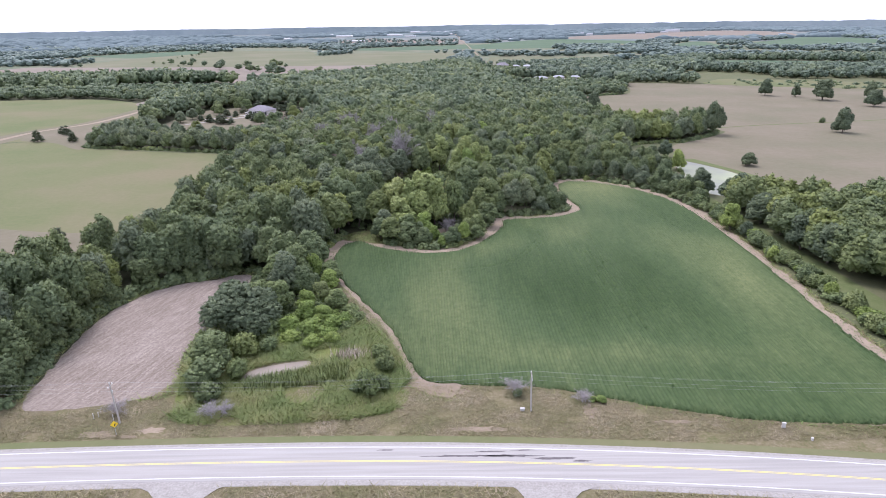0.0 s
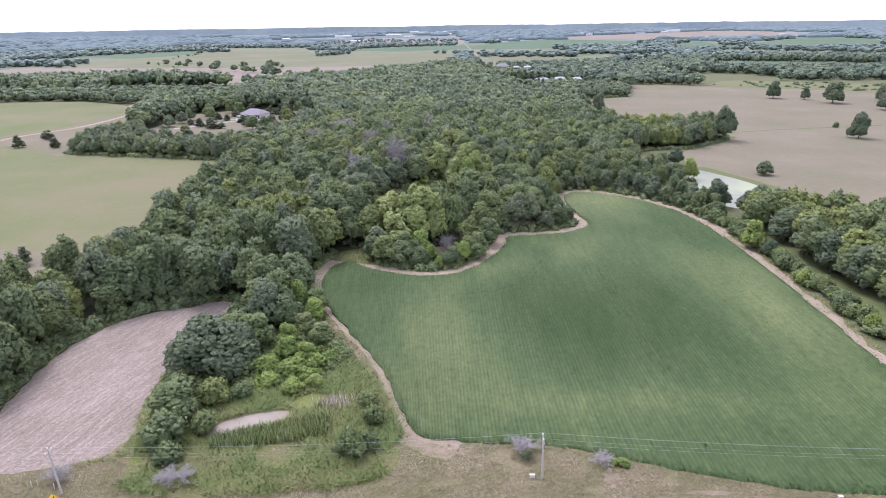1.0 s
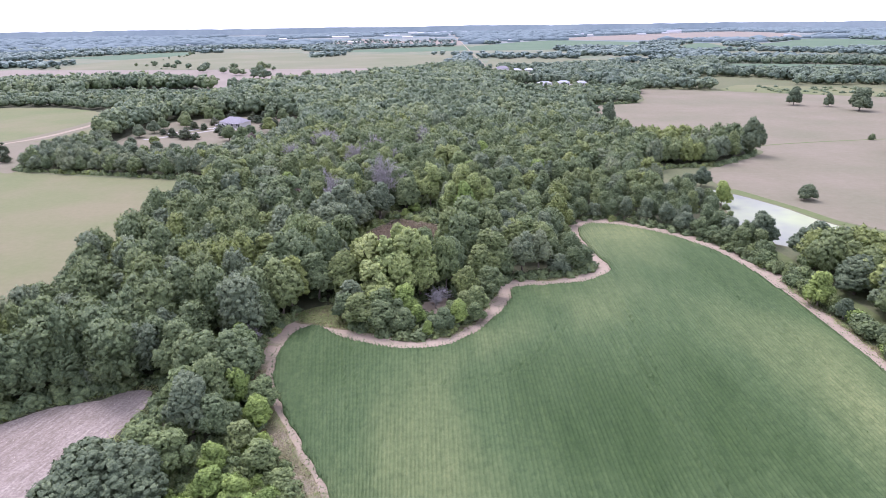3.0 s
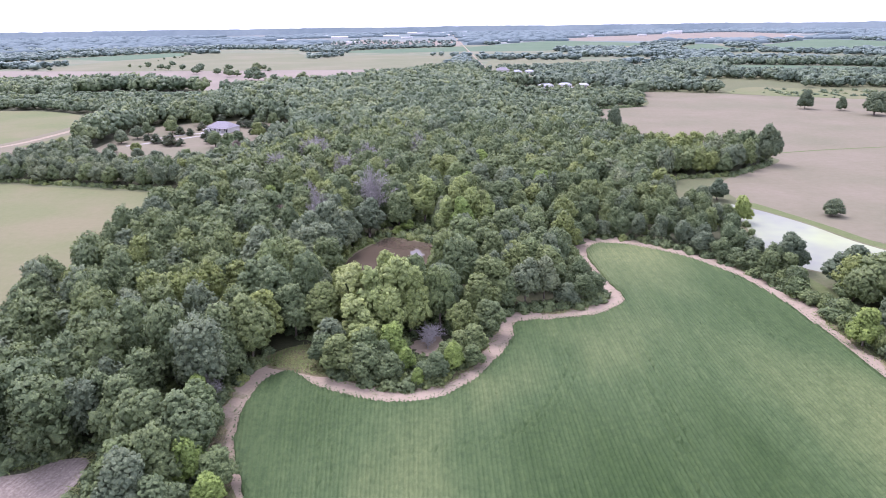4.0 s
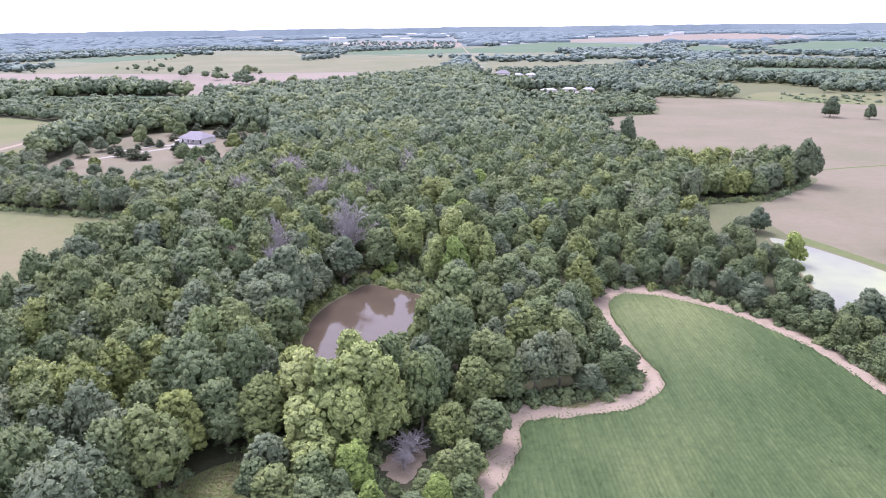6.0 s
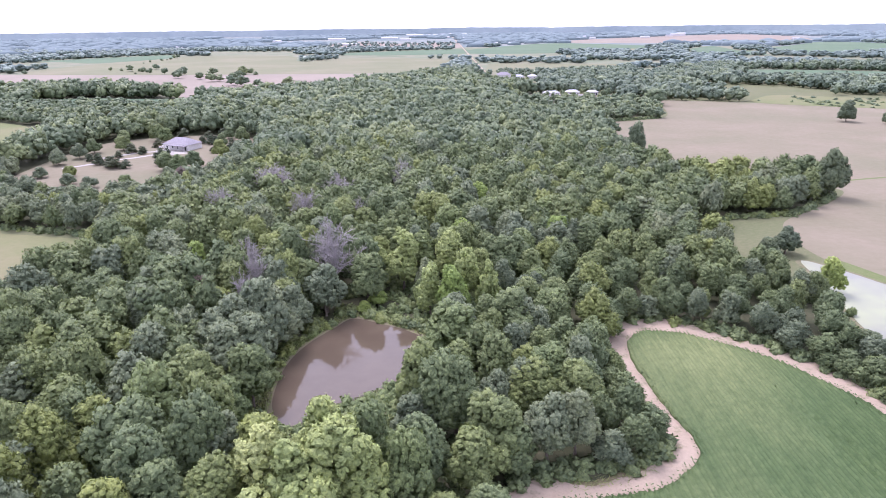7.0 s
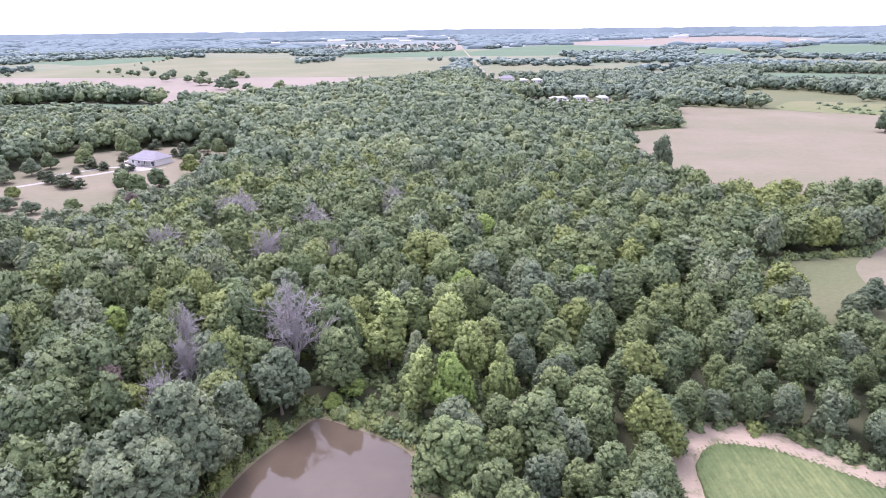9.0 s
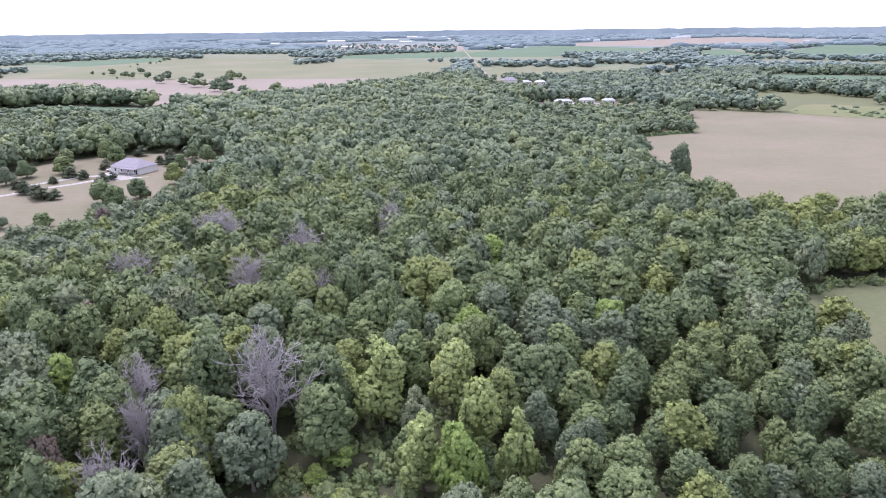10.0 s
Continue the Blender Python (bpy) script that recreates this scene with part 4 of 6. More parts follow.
# lower trees close the wood's edge
rim = np.concatenate([grown(stubble_edge, 4.2)[::3], grown(soy_edge, 6.6)[::4], grown(notch, 4.2)[::5]])
rim = rim[inside(rim, WOODS) & free_of(rim) & unmarked(rim)]
taken = spots
for q in rim:
    if np.hypot(*(taken - q).T).min() > 3.4:
        taken = np.concatenate([taken, q[None]])
inner_n, spots = len(spots), taken
h = wood_height(spots) * rng.uniform(0.8, 1.26, len(spots))
h[inner_n:] *= 0.68
w = rng.uniform(6.8, 10.6, len(spots)) * np.clip(h / 12, 0.72, 1.1)
# some 135 trees along the middle of the flight stand singly
closeness = np.hypot(np.maximum(np.abs(spots[:, 0] + 2) - 12, 0) * 1.3, np.maximum(np.abs(spots[:, 1] - 240) - 55, 0))
order = np.argsort(closeness)
single, rest = order[:135], order[135:]
for i in single:
    x, y = spots[i]
    tree(str(rng.choice(["oak", "oak", "oak", "oak", "oak", "grey", "grey", "olive"])), x, y, h[i], w[i] * 1.08, "trees of the near wood")
pale = rng.uniform(size=len(rest)) < np.where((spots[rest, 0] < -75) & (spots[rest, 1] > 320), 0.75, 0.16)
for sel, nm, mt, lab in ((~pale, "wood_trees", "oak", "dense broadleaf wood in dark green leaf"), (pale, "pale_wood_trees", "grey", "paler grey-green trees scattered through the wood")):
    for close, detail in ((True, MID), (False, MID2)):
        k = rest[sel & ((spots[rest, 1] < 305) == close)]
        planted(nm, spots[k], np.stack([w[k] / 8 * 1.08, h[k] / 11], 1), detail, M[mt], lab)

for lo, hi, gap, detail in ((430, 610, 8.4, FAR), (610, 1000, 9.6, VFAR)):
    spots = scatter(WOODS, gap, rng)
    spots = spots[free_of(spots) & fan(spots) & (spots[:, 1] >= lo) & (spots[:, 1] < hi)]
    s = rng.uniform(0.78, 1.22, len(spots))
    planted("distant_wood", spots, np.stack([s * rng.uniform(0.95, 1.3, len(s)) * gap / 7.4 * (wood_height(spots) / 12) ** 0.6, s * wood_height(spots) / 10.9], 1), detail, M["far_haze_leaf"], "distant broadleaf wood in haze-tinted green leaf")

sheet("pond_dam", grown(dam, 1.5), 0.055, M["mud"], "muddy low dam along the pond", "bank")
for i in range(14):
    q = dam[rng.integers(len(dam))] + rng.normal(size=2) * 1.0
    if away(q[None], wood_pond)[0] > 0.8:
        tree(str(rng.choice(["bush", "bush_olive"])), q[0], q[1], rng.uniform(1.5, 3), rng.uniform(2, 3.6), "shrubs of the pond dam")

sheet("forest_floor", WOODS, 0.015, M["litter"], "dark leaf litter under the trees", "forest floor")
# scrub between the marked trees
scrub = np.concatenate([scatter(GROVE, 2.8, rng), scatter(BELT, 2.8, rng), scatter(COTTONWOODS, 2.9, rng), grown(wood_pond, 3.6)[::4], grown(wood_pond, 5.2)[::4]])
scrub = scrub[(away(scrub, soy_edge) > 4.6) & (away(scrub, glade) > 1.0) & (away(scrub, notch) > 1.0) & (away(scrub, wood_pond) > 1.6) & (away(scrub, dam) > 0.5) & (away(scrub, stubble_edge) > 1.2) & ((scrub[:, 1] > 134) | (scrub[:, 0] < -34))]
s = rng.uniform(0.6, 1.35, len(scrub))
planted("grove_scrub", scrub, np.stack([s, s * 1.15], 1), BUSH, M["olive"], "olive green scrub between the trees", "undergrowth")
q = scatter(grown(dam, 1.0), 1.7, rng)
q = q[away(q, wood_pond) > 0.7]
s = rng.uniform(0.7, 1.3, len(q))
planted("dam_scrub", q, np.stack([s, s], 1), BUSH, M["olive"], "low olive green scrub on the pond dam", "undergrowth")
# undergrowth along the wood's edges
edge = np.concatenate([grown(soy_edge, 4.2)[::2], grown(soy_edge, 5.8)[::2], grown(stubble_edge, 2.2), grown(wood_pond, 2.0)[::3]])
inner = scatter(np.array([(-60, 158), (-36, 165), (20, 165), (100, 215), (100, 300), (-84, 300), (-84, 190)], float), 7.0, rng)
outer = np.concatenate([a + (b - a) * np.arange(0, 1, 2.2 / np.hypot(*(b - a)))[:, None] for a, b in zip(WOODS, np.roll(WOODS, -1, 0)) if max(a[1], b[1]) < 600 and np.hypot(*(b - a)) > 1])
outer = outer[fan(outer) & (outer[:, 1] > 150)]
edge = np.concatenate([edge, inner, outer, outer + rng.normal(size=outer.shape)])
edge = edge + rng.normal(size=edge.shape) * 0.5
edge = edge[inside(edge, grown(WOODS, 1.5)) & free_of(edge, -0.9)]
s = rng.uniform(0.7, 1.5, len(edge))
planted("wood_edge_shrubs", edge, np.stack([s, s * 1.1], 1), BUSH, M["oak"], "low leafy undergrowth along the wood's edge", "undergrowth")

# taller bushes closing the wood towards the bare field
q = np.concatenate([grown(stubble_edge, 3.2)[::2], grown(stubble_edge, 5.0)[1::2]])
q = q + rng.normal(size=q.shape) * 0.4
q = q[inside(q, WOODS) & (away(q, stubble_edge) > 2.0) & (q[:, 1] > 100) & ~inside(q, BELT)]
s = rng.uniform(1.3, 2.2, len(q))
planted("field_edge_bushes", q, np.stack([s, s * 1.25], 1), BUSH, M["oak"], "leafy green bushes along the bare field", "undergrowth")

# east wood beyond the bean field
EAST = np.array([(101, 112), (101, 150), (98, 178), (98, 205), (100, 216), (116, 214), (135, 212), (160, 205), (200, 190), (230, 150), (200, 105)], float)
spots = scatter(EAST, 6.0, rng)
spots = spots[free_of(spots)]
s = rng.uniform(0.95, 1.4, len(spots))
planted("east_wood", spots, np.stack([s, s * 0.86], 1), MID2, M["oak"], "dark green broadleaf wood beside the bean field")
sheet("east_lane", bowed([(93, 92), (102, 92), (101, 150), (99, 190), (99, 215), (96, 236), (92, 236), (93, 200), (93.5, 150)], 4), 0.03, M["mown"], "strip of yellow-green grass beside the fence row", "grass")
# brushy fence row along the field's east edge
for y in np.arange(94, 236, 2.2):
    x = 91 + rng.normal() * 0.9 - (max(0, y - 208) * 0.2)
    tree(str(rng.choice(["bush", "bush_olive", "bush_lime"] if y < 182 else ["bush", "bush_olive"])), x, y, rng.uniform(2.0, 4.6), rng.uniform(3.8, 6.4), "shrubs of the fence row")
for k, x, y, hh, ww in (("field", 96, 233, 10, 9), ("lime", 101.5, 275, 9, 7), ("field", 105, 303, 8, 8), ("field", 97, 297, 7, 7), ("field", 103, 219, 11, 12), ("field", 110, 217.5, 10, 10), ("olive", 100, 212, 8, 8), ("field", 90.5, 243, 6, 7), ("olive", 92, 222, 5, 6), ("lime", 88.8, 190, 8.5, 7.5), ("field", 90.5, 183, 5, 5), ("olive", 92.5, 203, 4.5, 5.5), ("field", 101, 196, 10, 11), ("field", 101.5, 184, 11, 11), ("field", 100.5, 171, 10, 10), ("field", 102, 160, 11, 11), ("olive", 106, 205, 9, 9), ("bush_olive", 99, 262, 2, 3), ("bush_olive", 101, 270, 2.2, 3)):
    tree(k, x, y, hh, ww, "trees round the east pond", "", 0.12)
# single trees in the fields
for k, x, y, hh, ww in (("field", 101, 440, 18, 10.5), ("field", 152, 364, 18.5, 12.5), ("field", 225, 364, 14, 11), ("field", 135, 281, 6, 7.5), ("field", 270, 552, 14, 12), ("field", 290, 541, 10, 8), ("field", 298, 516, 16, 18), ("field", 312, 474, 12, 14), ("bush", 234, 401, 3.5, 4), ("field", 339, 522, 13, 12), ("field", 322, 492, 10, 11), ("bush", 103, 398, 3, 4), ("bush", 107, 401, 3.4, 4.4)):
    tree(k, x, y, hh, ww, "field trees", "" if k.startswith("bush") else "tall dark green tree standing in a hay field" if hh > 13 else "round dark green tree standing in a hay field", 0.14)
for x, y, hh in ((-116, 184, 5.5), (-234, 371, 7), (-230, 394, 6), (-213, 369, 6), (-235, 398, 5)):
    tree("cedar", x, y, hh, hh * 0.95, "field cedars")

hedge = bowed([(158, 384), (185, 392), (215, 398), (260, 405), (330, 420)], 3, False)
sheet("field_strip", np.concatenate([hedge, (hedge + (0.3, 1.8))[::-1]]), 0.05, M["mown"], "narrow green grass strip across the hay field", "grass")

# ---- bean field: a leafy canopy in rows ----
PALE = [(3, 124, 15, 15, 0.34), (-2, 146, 12, 16, 0.26), (77, 142, 9, 22, 0.36), (78, 168, 8, 20, 0.3), (27, 112, 26, 5, 0.26), (14, 176, 9, 7, 0.22), (58, 190, 12, 26, 0.16), (30, 145, 17, 22, -0.46), (20, 165, 8, 8, -0.16), (52, 160, 10, 28, -0.36), (60, 236, 16, 18, 0.42), (55, 246, 14, 9, 0.42), (4, 166, 14, 7, 0.18), (38, 188, 9, 12, 0.2), (58, 110, 16, 8, 0.12), (-20, 168, 7, 9, -0.14)]


def growth(p):
    """How pale the crop stands at a place, from 0 to 1."""
    g = np.array([0.17 * noise.noise((x * 0.05 + y * 0.012, y * 0.022, 2.5)) + 0.16 * noise.noise((x * 0.17, y * 0.06, 7.5)) for x, y in p])
    for cx, cy, rx, ry, k in PALE:
        g += k * np.exp(-((p[:, 0] - cx) / rx) ** 2 - ((p[:, 1] - cy) / ry) ** 2)
    return np.clip(0.42 + g, 0.0, 1.0)


def bend(gx, gy):
    """Rows turn aside round the western bay."""
    return gx - 0.22 * (gy - 170) * np.exp(-((gx + 34) / 24) ** 2)


def with_growth(me, g):
    me.attributes.new("growth", "FLOAT", "POINT").data.foreach_set("value", np.asarray(g, np.float32))
    return me


# the canopy: ridges along the rows with hollows between them
ragged = grown(soy_edge, np.array([noise.noise((x * 0.4, y * 0.4, 17)) * 0.5 + (0.3 if y < 105 and x > 3 else -0.4) for x, y in soy_edge]))
cx, cy = np.arange(-62, 92, 0.2533), np.arange(86, 258, 0.62)
gx, gy = np.meshgrid(cx, cy, indexing="ij")
gz = np.array([0.58, 0.5, 0.3])[np.arange(len(cx)) % 3][:, None] + rng.normal(size=gx.shape) * 0.035
V = np.stack([bend(gx, gy), gy, gz], -1).reshape(-1, 3)
V[:, :2] += rng.normal(size=(len(V), 2)) * [0.03, 0.12]
TRACKS = ([(24.9, 201), (27.2, 186.3), (26.8, 179), (20, 166.7), (12, 160), (-4, 156)], [(36.5, 178), (39.5, 155), (41, 120)], [(42.7, 192), (40.5, 156)], [(66, 226), (72, 200), (74, 160)], [(-18, 172), (-14, 150)])
for track in TRACKS:
    ln = bowed(track, 0.5, False)
    for off in (0.0, 2.1):
        q = ln + np.array([1.0, 0.25]) * off
        k = np.where((V[:, 0] > q[:, 0].min() - 1) & (V[:, 0] < q[:, 0].max() + 1) & (V[:, 1] > q[:, 1].min() - 1) & (V[:, 1] < q[:, 1].max() + 1))[0]
        d = np.concatenate([np.sqrt(((V[c, None, :2] - q[None]) ** 2).sum(2)).min(1) for c in np.array_split(k, 1 + len(k) // 4000)])
        hit = k[(d < 0.22) & (rng.uniform(size=len(k)) < 0.8)]
        V[hit, 2] = 0.16
within = inside(V[:, :2], ragged)
k = np.arange(gx.size).reshape(gx.shape)
quad = np.stack([k[:-1, :-1], k[1:, :-1], k[1:, 1:], k[:-1, 1:]], -1).reshape(-1, 4)
quad = quad[within[quad].any(1) & (V[quad, 0].min(1) > -34) & (V[quad, 0].max(1) < 88)]
rim_v = np.unique(quad[~within[quad]])
near, best = np.zeros((len(rim_v), 2)), np.full(len(rim_v), 1e9)
for a, b in zip(ragged, np.roll(ragged, -1, 0)):
    e, q = b - a, V[rim_v, :2]
    p = a + np.clip(((q - a) @ e) / max(e @ e, 1e-9), 0, 1)[:, None] * e
    d = np.hypot(*(p - q).T)
    near[d < best], best = p[d < best], np.minimum(d, best)
V[rim_v, :2], V[rim_v, 2] = near, 0.05
used, F = np.unique(np.concatenate([quad[:, [0, 1, 2]], quad[:, [0, 2, 3]]]), return_inverse=True)
F = F.reshape(-1, 3)
tagged(new("bean_canopy", with_growth(mesh_of("bean_canopy", V[used], F, M["soy"]), growth(V[used, :2]))), "closed green canopy of a bean crop in ridged rows", "crop", "", "stuff")
# leaves over the ridges
gx, gy = np.meshgrid(np.arange(-62, 90, 0.76), np.arange(86, 258, 0.15))
pts = np.stack([bend(gx, gy).ravel(), gy.ravel()], 1) + rng.normal(size=(gx.size, 2)) * [0.13, 0.1]
pts = pts[(pts[:, 0] > -33) & (pts[:, 0] < 88)]
pts = pts[inside(pts, grown(soy_edge, 0.6))]
deep = -away(pts, soy_edge)
pts = pts[(deep < 1.3) & (rng.uniform(size=len(pts)) < np.clip((deep + 0.7) / 2.4, 0.05, 1))]
n = len(pts)
P = np.concatenate([pts, (0.57 + rng.normal(size=(n, 1)) * 0.03)], 1)
up = unit(np.array([0, 0, 1.0]) + rng.normal(size=(n, 3)) * [0.28, 0.28, 0.1])
a = unit(np.cross(up, np.array([1.0, 0, 0]) + rng.normal(size=(n, 3)) * 0.45))
b = np.cross(up, a)
s = rng.uniform(0.15, 0.22, (n, 1))
V = np.stack([P - a * s - b * s * 0.7, P - a * s * 0.7 + b * s * 0.75, P + a * s * 1.2 - [0, 0, 0.03]], 1).reshape(-1, 3)
F = np.arange(n * 3).reshape(-1, 3)
down = np.cross(V[1::3] - V[0::3], V[2::3] - V[0::3])[:, 2] < 0
F[down] = F[down][:, ::-1]
nrm = np.repeat(unit(0.4 * up + [0, 0, 0.8]), 3, 0)
tagged(new("bean_plants", with_growth(mesh_of("bean_plants", V, F, M["soy"], nrm), np.repeat(growth(pts), 3))), "green bean plants thinning out along the field edge", "crop", "", "stuff")


# ---- rough grass, reeds and weeds ----
def blades(name, spots, height, width, mat, label, category="grass", lean=1.5):
    """Upright blades in tufts."""
    n = len(spots)
    h, w = rng.uniform(0.6, 1.25, (n, 1)) * np.reshape(height, (-1, 1)), rng.uniform(0.7, 1.3, (n, 1)) * width
    a = rng.uniform(0, 6.283, n)
    side = np.stack([np.cos(a), np.sin(a), np.zeros(n)], 1) * w
    tip = np.concatenate([rng.normal(size=(n, 2)) * lean * h, h], 1)
    P = np.concatenate([spots, np.full((n, 1), 0.02)], 1)
    V = np.stack([P - side, P + side, P + tip], 1)
    face = unit(np.cross(V[:, 1] - V[:, 0], V[:, 2] - V[:, 0]))
    V[face[:, 2] < 0] = V[face[:, 2] < 0][:, [1, 0, 2]]
    face *= np.where(face[:, 2:] < 0, -1, 1)
    V = V.reshape(-1, 3)
    F = np.arange(n * 3).reshape(-1, 3)
    nrm = np.repeat(unit(0.4 * face + [0, 0, 0.7]), 3, 0)
    clump = np.array([noise.noise((x * 0.18, y * 0.18, 4.2)) * 0.9 + 0.5 for x, y in spots])
    me = mesh_of(name, V, F, mat, nrm, np.repeat(np.clip(clump + rng.normal(size=n) * 0.15, 0.01, 0.98), 3))
    return tagged(new(name, me), label, category, "", "stuff")


def cast(x0, x1, y0, y1, n):
    return np.stack([rng.uniform(x0, x1, n), rng.uniform(y0, y1, n)], 1)


meadow = bowed([(-47, 97), (-44, 90.5), (-25, 90), (-9, 93), (-6, 101), (-9, 113), (-15, 125), (-22, 131), (-33, 126), (-45, 121), (-50, 112)], 2)
sheet("wet_meadow", meadow, 0.035, M["meadow"], "lush yellow-green meadow round the small pond", "grass")
p = cast(-52, -4, 88, 130, 60000)
p = p[inside(p, meadow) & (away(p, small_pond) > 0.4)]
keep = np.array([noise.noise((x * 0.1, y * 0.1, 9)) for x, y in p]) > -0.28
blades("meadow_grass", p[keep], 0.95, 0.085, M["reed"], "tall yellow-green meadow grass", "grass", 1.0)
p = cast(-36, -18, 100, 109.5, 9000)
p = p[(away(p, small_pond) > 0.2) & (p[:, 1] < 104.5 + 0.3 * (p[:, 0] + 32)) & (p[:, 1] > 99.5 + 0.2 * (p[:, 0] + 36))]
blades("cattails", p, 1.7, 0.09, M["olive"], "dense green cattails beside the small pond", "reeds", 0.2)
p = cast(-95, 86, 84, 104, 90000)
p = p[(p[:, 1] > road_y(p[:, 0]) + 6.6) & (away(p, soy_edge) > 0.5) & (away(p, stubble_edge) > 0.3)]
keep = np.array([noise.noise((x * 0.16, y * 0.3, 2)) for x, y in p]) > -0.3
blades("verge_grass", p[keep], 0.3, 0.055, M["straw"], "dry brown verge grass and weeds")
p = cast(-90, 84, 66, 76, 26000)
p = p[(p[:, 1] < road_y(p[:, 0]) - 5.4) & ~((p[:, 0] > -44) & (p[:, 0] < -32)) & ~((p[:, 0] > 9.5) & (p[:, 0] < 21))]
blades("near_verge_grass", p, 0.35, 0.085, M["straw"], "dry brown verge grass and weeds")
p = rng.normal(size=(260, 2)) * [1.5, 0.9] + [-18.3, 112.3]
blades("plume_grass", p, 1.8, 0.1, M["plume"], "pale pinkish plume grass in the meadow", "grass", 0.15)
p = cast(-78, -48, 94, 157, 2500)
p = p[inside(p, grown(stubble_edge, -0.5))]
blades("crop_straw", p, 0.1, 0.1, M["plume"], "pale crop straw lying on the bare field", "straw", 1.6)
q = grown(stubble_edge, 0.9)
q = np.repeat(q, 30, 0) + rng.normal(size=(len(q) * 30, 2)) * 0.9
q = q[(away(q, stubble_edge) > 0.1) & (q[:, 1] > 97)]
blades("stubble_margin_weeds", q, 0.7, 0.12, M["reed"], "green weeds along the bare field")
q = soy_edge[(soy_edge[:, 0] < -5) & (soy_edge[:, 1] < 168)]
q = np.repeat(q, 90, 0) + np.stack([-rng.uniform(0.9, 4.2, len(q) * 90), rng.uniform(-1.4, 0.4, len(q) * 90)], 1)
blades("dry_margin_grass", q[away(q, soy_edge) > 0.8], 0.4, 0.085, M["straw"], "dry tan grass along the field margin")
p = cast(-34, -14, 180, 196, 5000)
blades("notch_weeds", p[inside(p, grown(notch, 2.0))], 0.5, 0.1, M["reed"], "yellow-green grass in the wood's bay")
q = grown(wood_pond, 1.5)
q = q[(q[:, 0] < -4) | (q[:, 1] > 250)]
q = np.repeat(q, 46, 0) + rng.normal(size=(len(q) * 46, 2)) * 0.75
blades("pond_reeds", q[away(q, wood_pond) > 0.35], 0.8, 0.1, M["reed"], "tall yellow-green weeds along the pond bank", "reeds", 0.6)
# field margins with some weeds
p = grown(soy_edge, band + 0.4)
p = np.repeat(p, 16, 0) + rng.normal(size=(len(p) * 16, 2)) * 0.8
p = p[(away(p, soy_edge) > 0.6)]
blades("margin_weeds", p, 0.4, 0.1, M["reed"], "green weeds along the field margin")

for k, x, y, hh, ww in (("bush_olive", -13.2, 98.6, 5.2, 5), ("bush", -11.2, 100.5, 3.2, 4), ("bush_olive", -15, 99.5, 2.6, 3.4), ("bush", -11, 107, 3.6, 4), ("bush_olive", -12.2, 112, 3, 4),
                        ("bush", -41, 97, 3.6, 5), ("bush", -43.5, 101, 6, 8), ("oak", -44, 108, 7.5, 9), ("bush", -39.5, 113, 5, 6), ("bush", -46, 114, 5, 7), ("bush_olive", -38.5, 105, 4, 5),
                        ("bush_lime", -26.5, 116.5, 2.6, 4.5), ("bush_lime", -22.5, 118.5, 2.4, 4), ("bush_olive", -35.5, 115.5, 2.8, 5), ("lime", -30, 128.5, 5, 5.5), ("lime", -26, 127, 4.6, 5), ("bush_lime", -24, 124.5, 3.2, 5), ("bush_lime", -33, 124, 4, 6), ("bush_lime", -28, 122.5, 3.4, 6), ("bush_lime", -31, 119.5, 2.4, 4.5), ("bush_lime", -22, 126.5, 3, 4.5),
                        ("bush_olive", -37, 121.5, 4.2, 6), ("lime", -31, 133.5, 5.5, 5), ("olive", -24.5, 134, 5.5, 6), ("bush_olive", -20.5, 130, 3, 5), ("bush_lime", 27, 95.6, 1.2, 2.4), ("bush_lime", 25.4, 95.8, 0.9, 1.8), ("bush", 12.8, 97.4, 1.6, 2.2)):
    tree(k, x, y, hh, ww, "shrubs of the meadow")
for x, y, s in ((-39.5, 92.5, 1.8), (-37, 93.2, 1.6), (-55.5, 93.5, 1.8), (12.5, 98.8, 2.0), (23.8, 95.4, 1.6)):
    ob = new("bare_shrub", MESH["dead"][rng.integers(3)])
    ob.matrix_basis = pose(x, y, 0, 0, 0, rng.uniform(0, 360)) @ Matrix.Diagonal((s / 4, s / 4, s / 12, 1))
    tagged(ob, "leafless grey shrub in dry grass", "shrub", "bare shrubs of the verge")


THICKET = np.array([(-46, 121), (-36, 117), (-24, 120), (-17, 128), (-20, 137), (-26, 143), (-33, 139), (-43, 137)], float)
q = scatter(THICKET, 2.3, rng)
q = q[(away(q, soy_edge) > 4.0) & (away(q, stubble_edge) > 1.5) & (np.hypot(q[:, 0] + 43.7, q[:, 1] - 124.6) > 7)]
s = rng.uniform(0.6, 1.5, len(q))
bright = np.array([noise.noise((x * 0.13, y * 0.13, 31)) for x, y in q]) > 0.02
planted("thicket", q[~bright], np.stack([s, s * 1.1], 1)[~bright], NEAR_BUSH, M["olive"], "olive green thicket beside the bean field", "thicket")
planted("bright_thicket", q[bright], np.stack([s, s * 1.2], 1)[bright], NEAR_BUSH, M["lime"], "bright yellow-green thicket beside the bean field", "thicket")
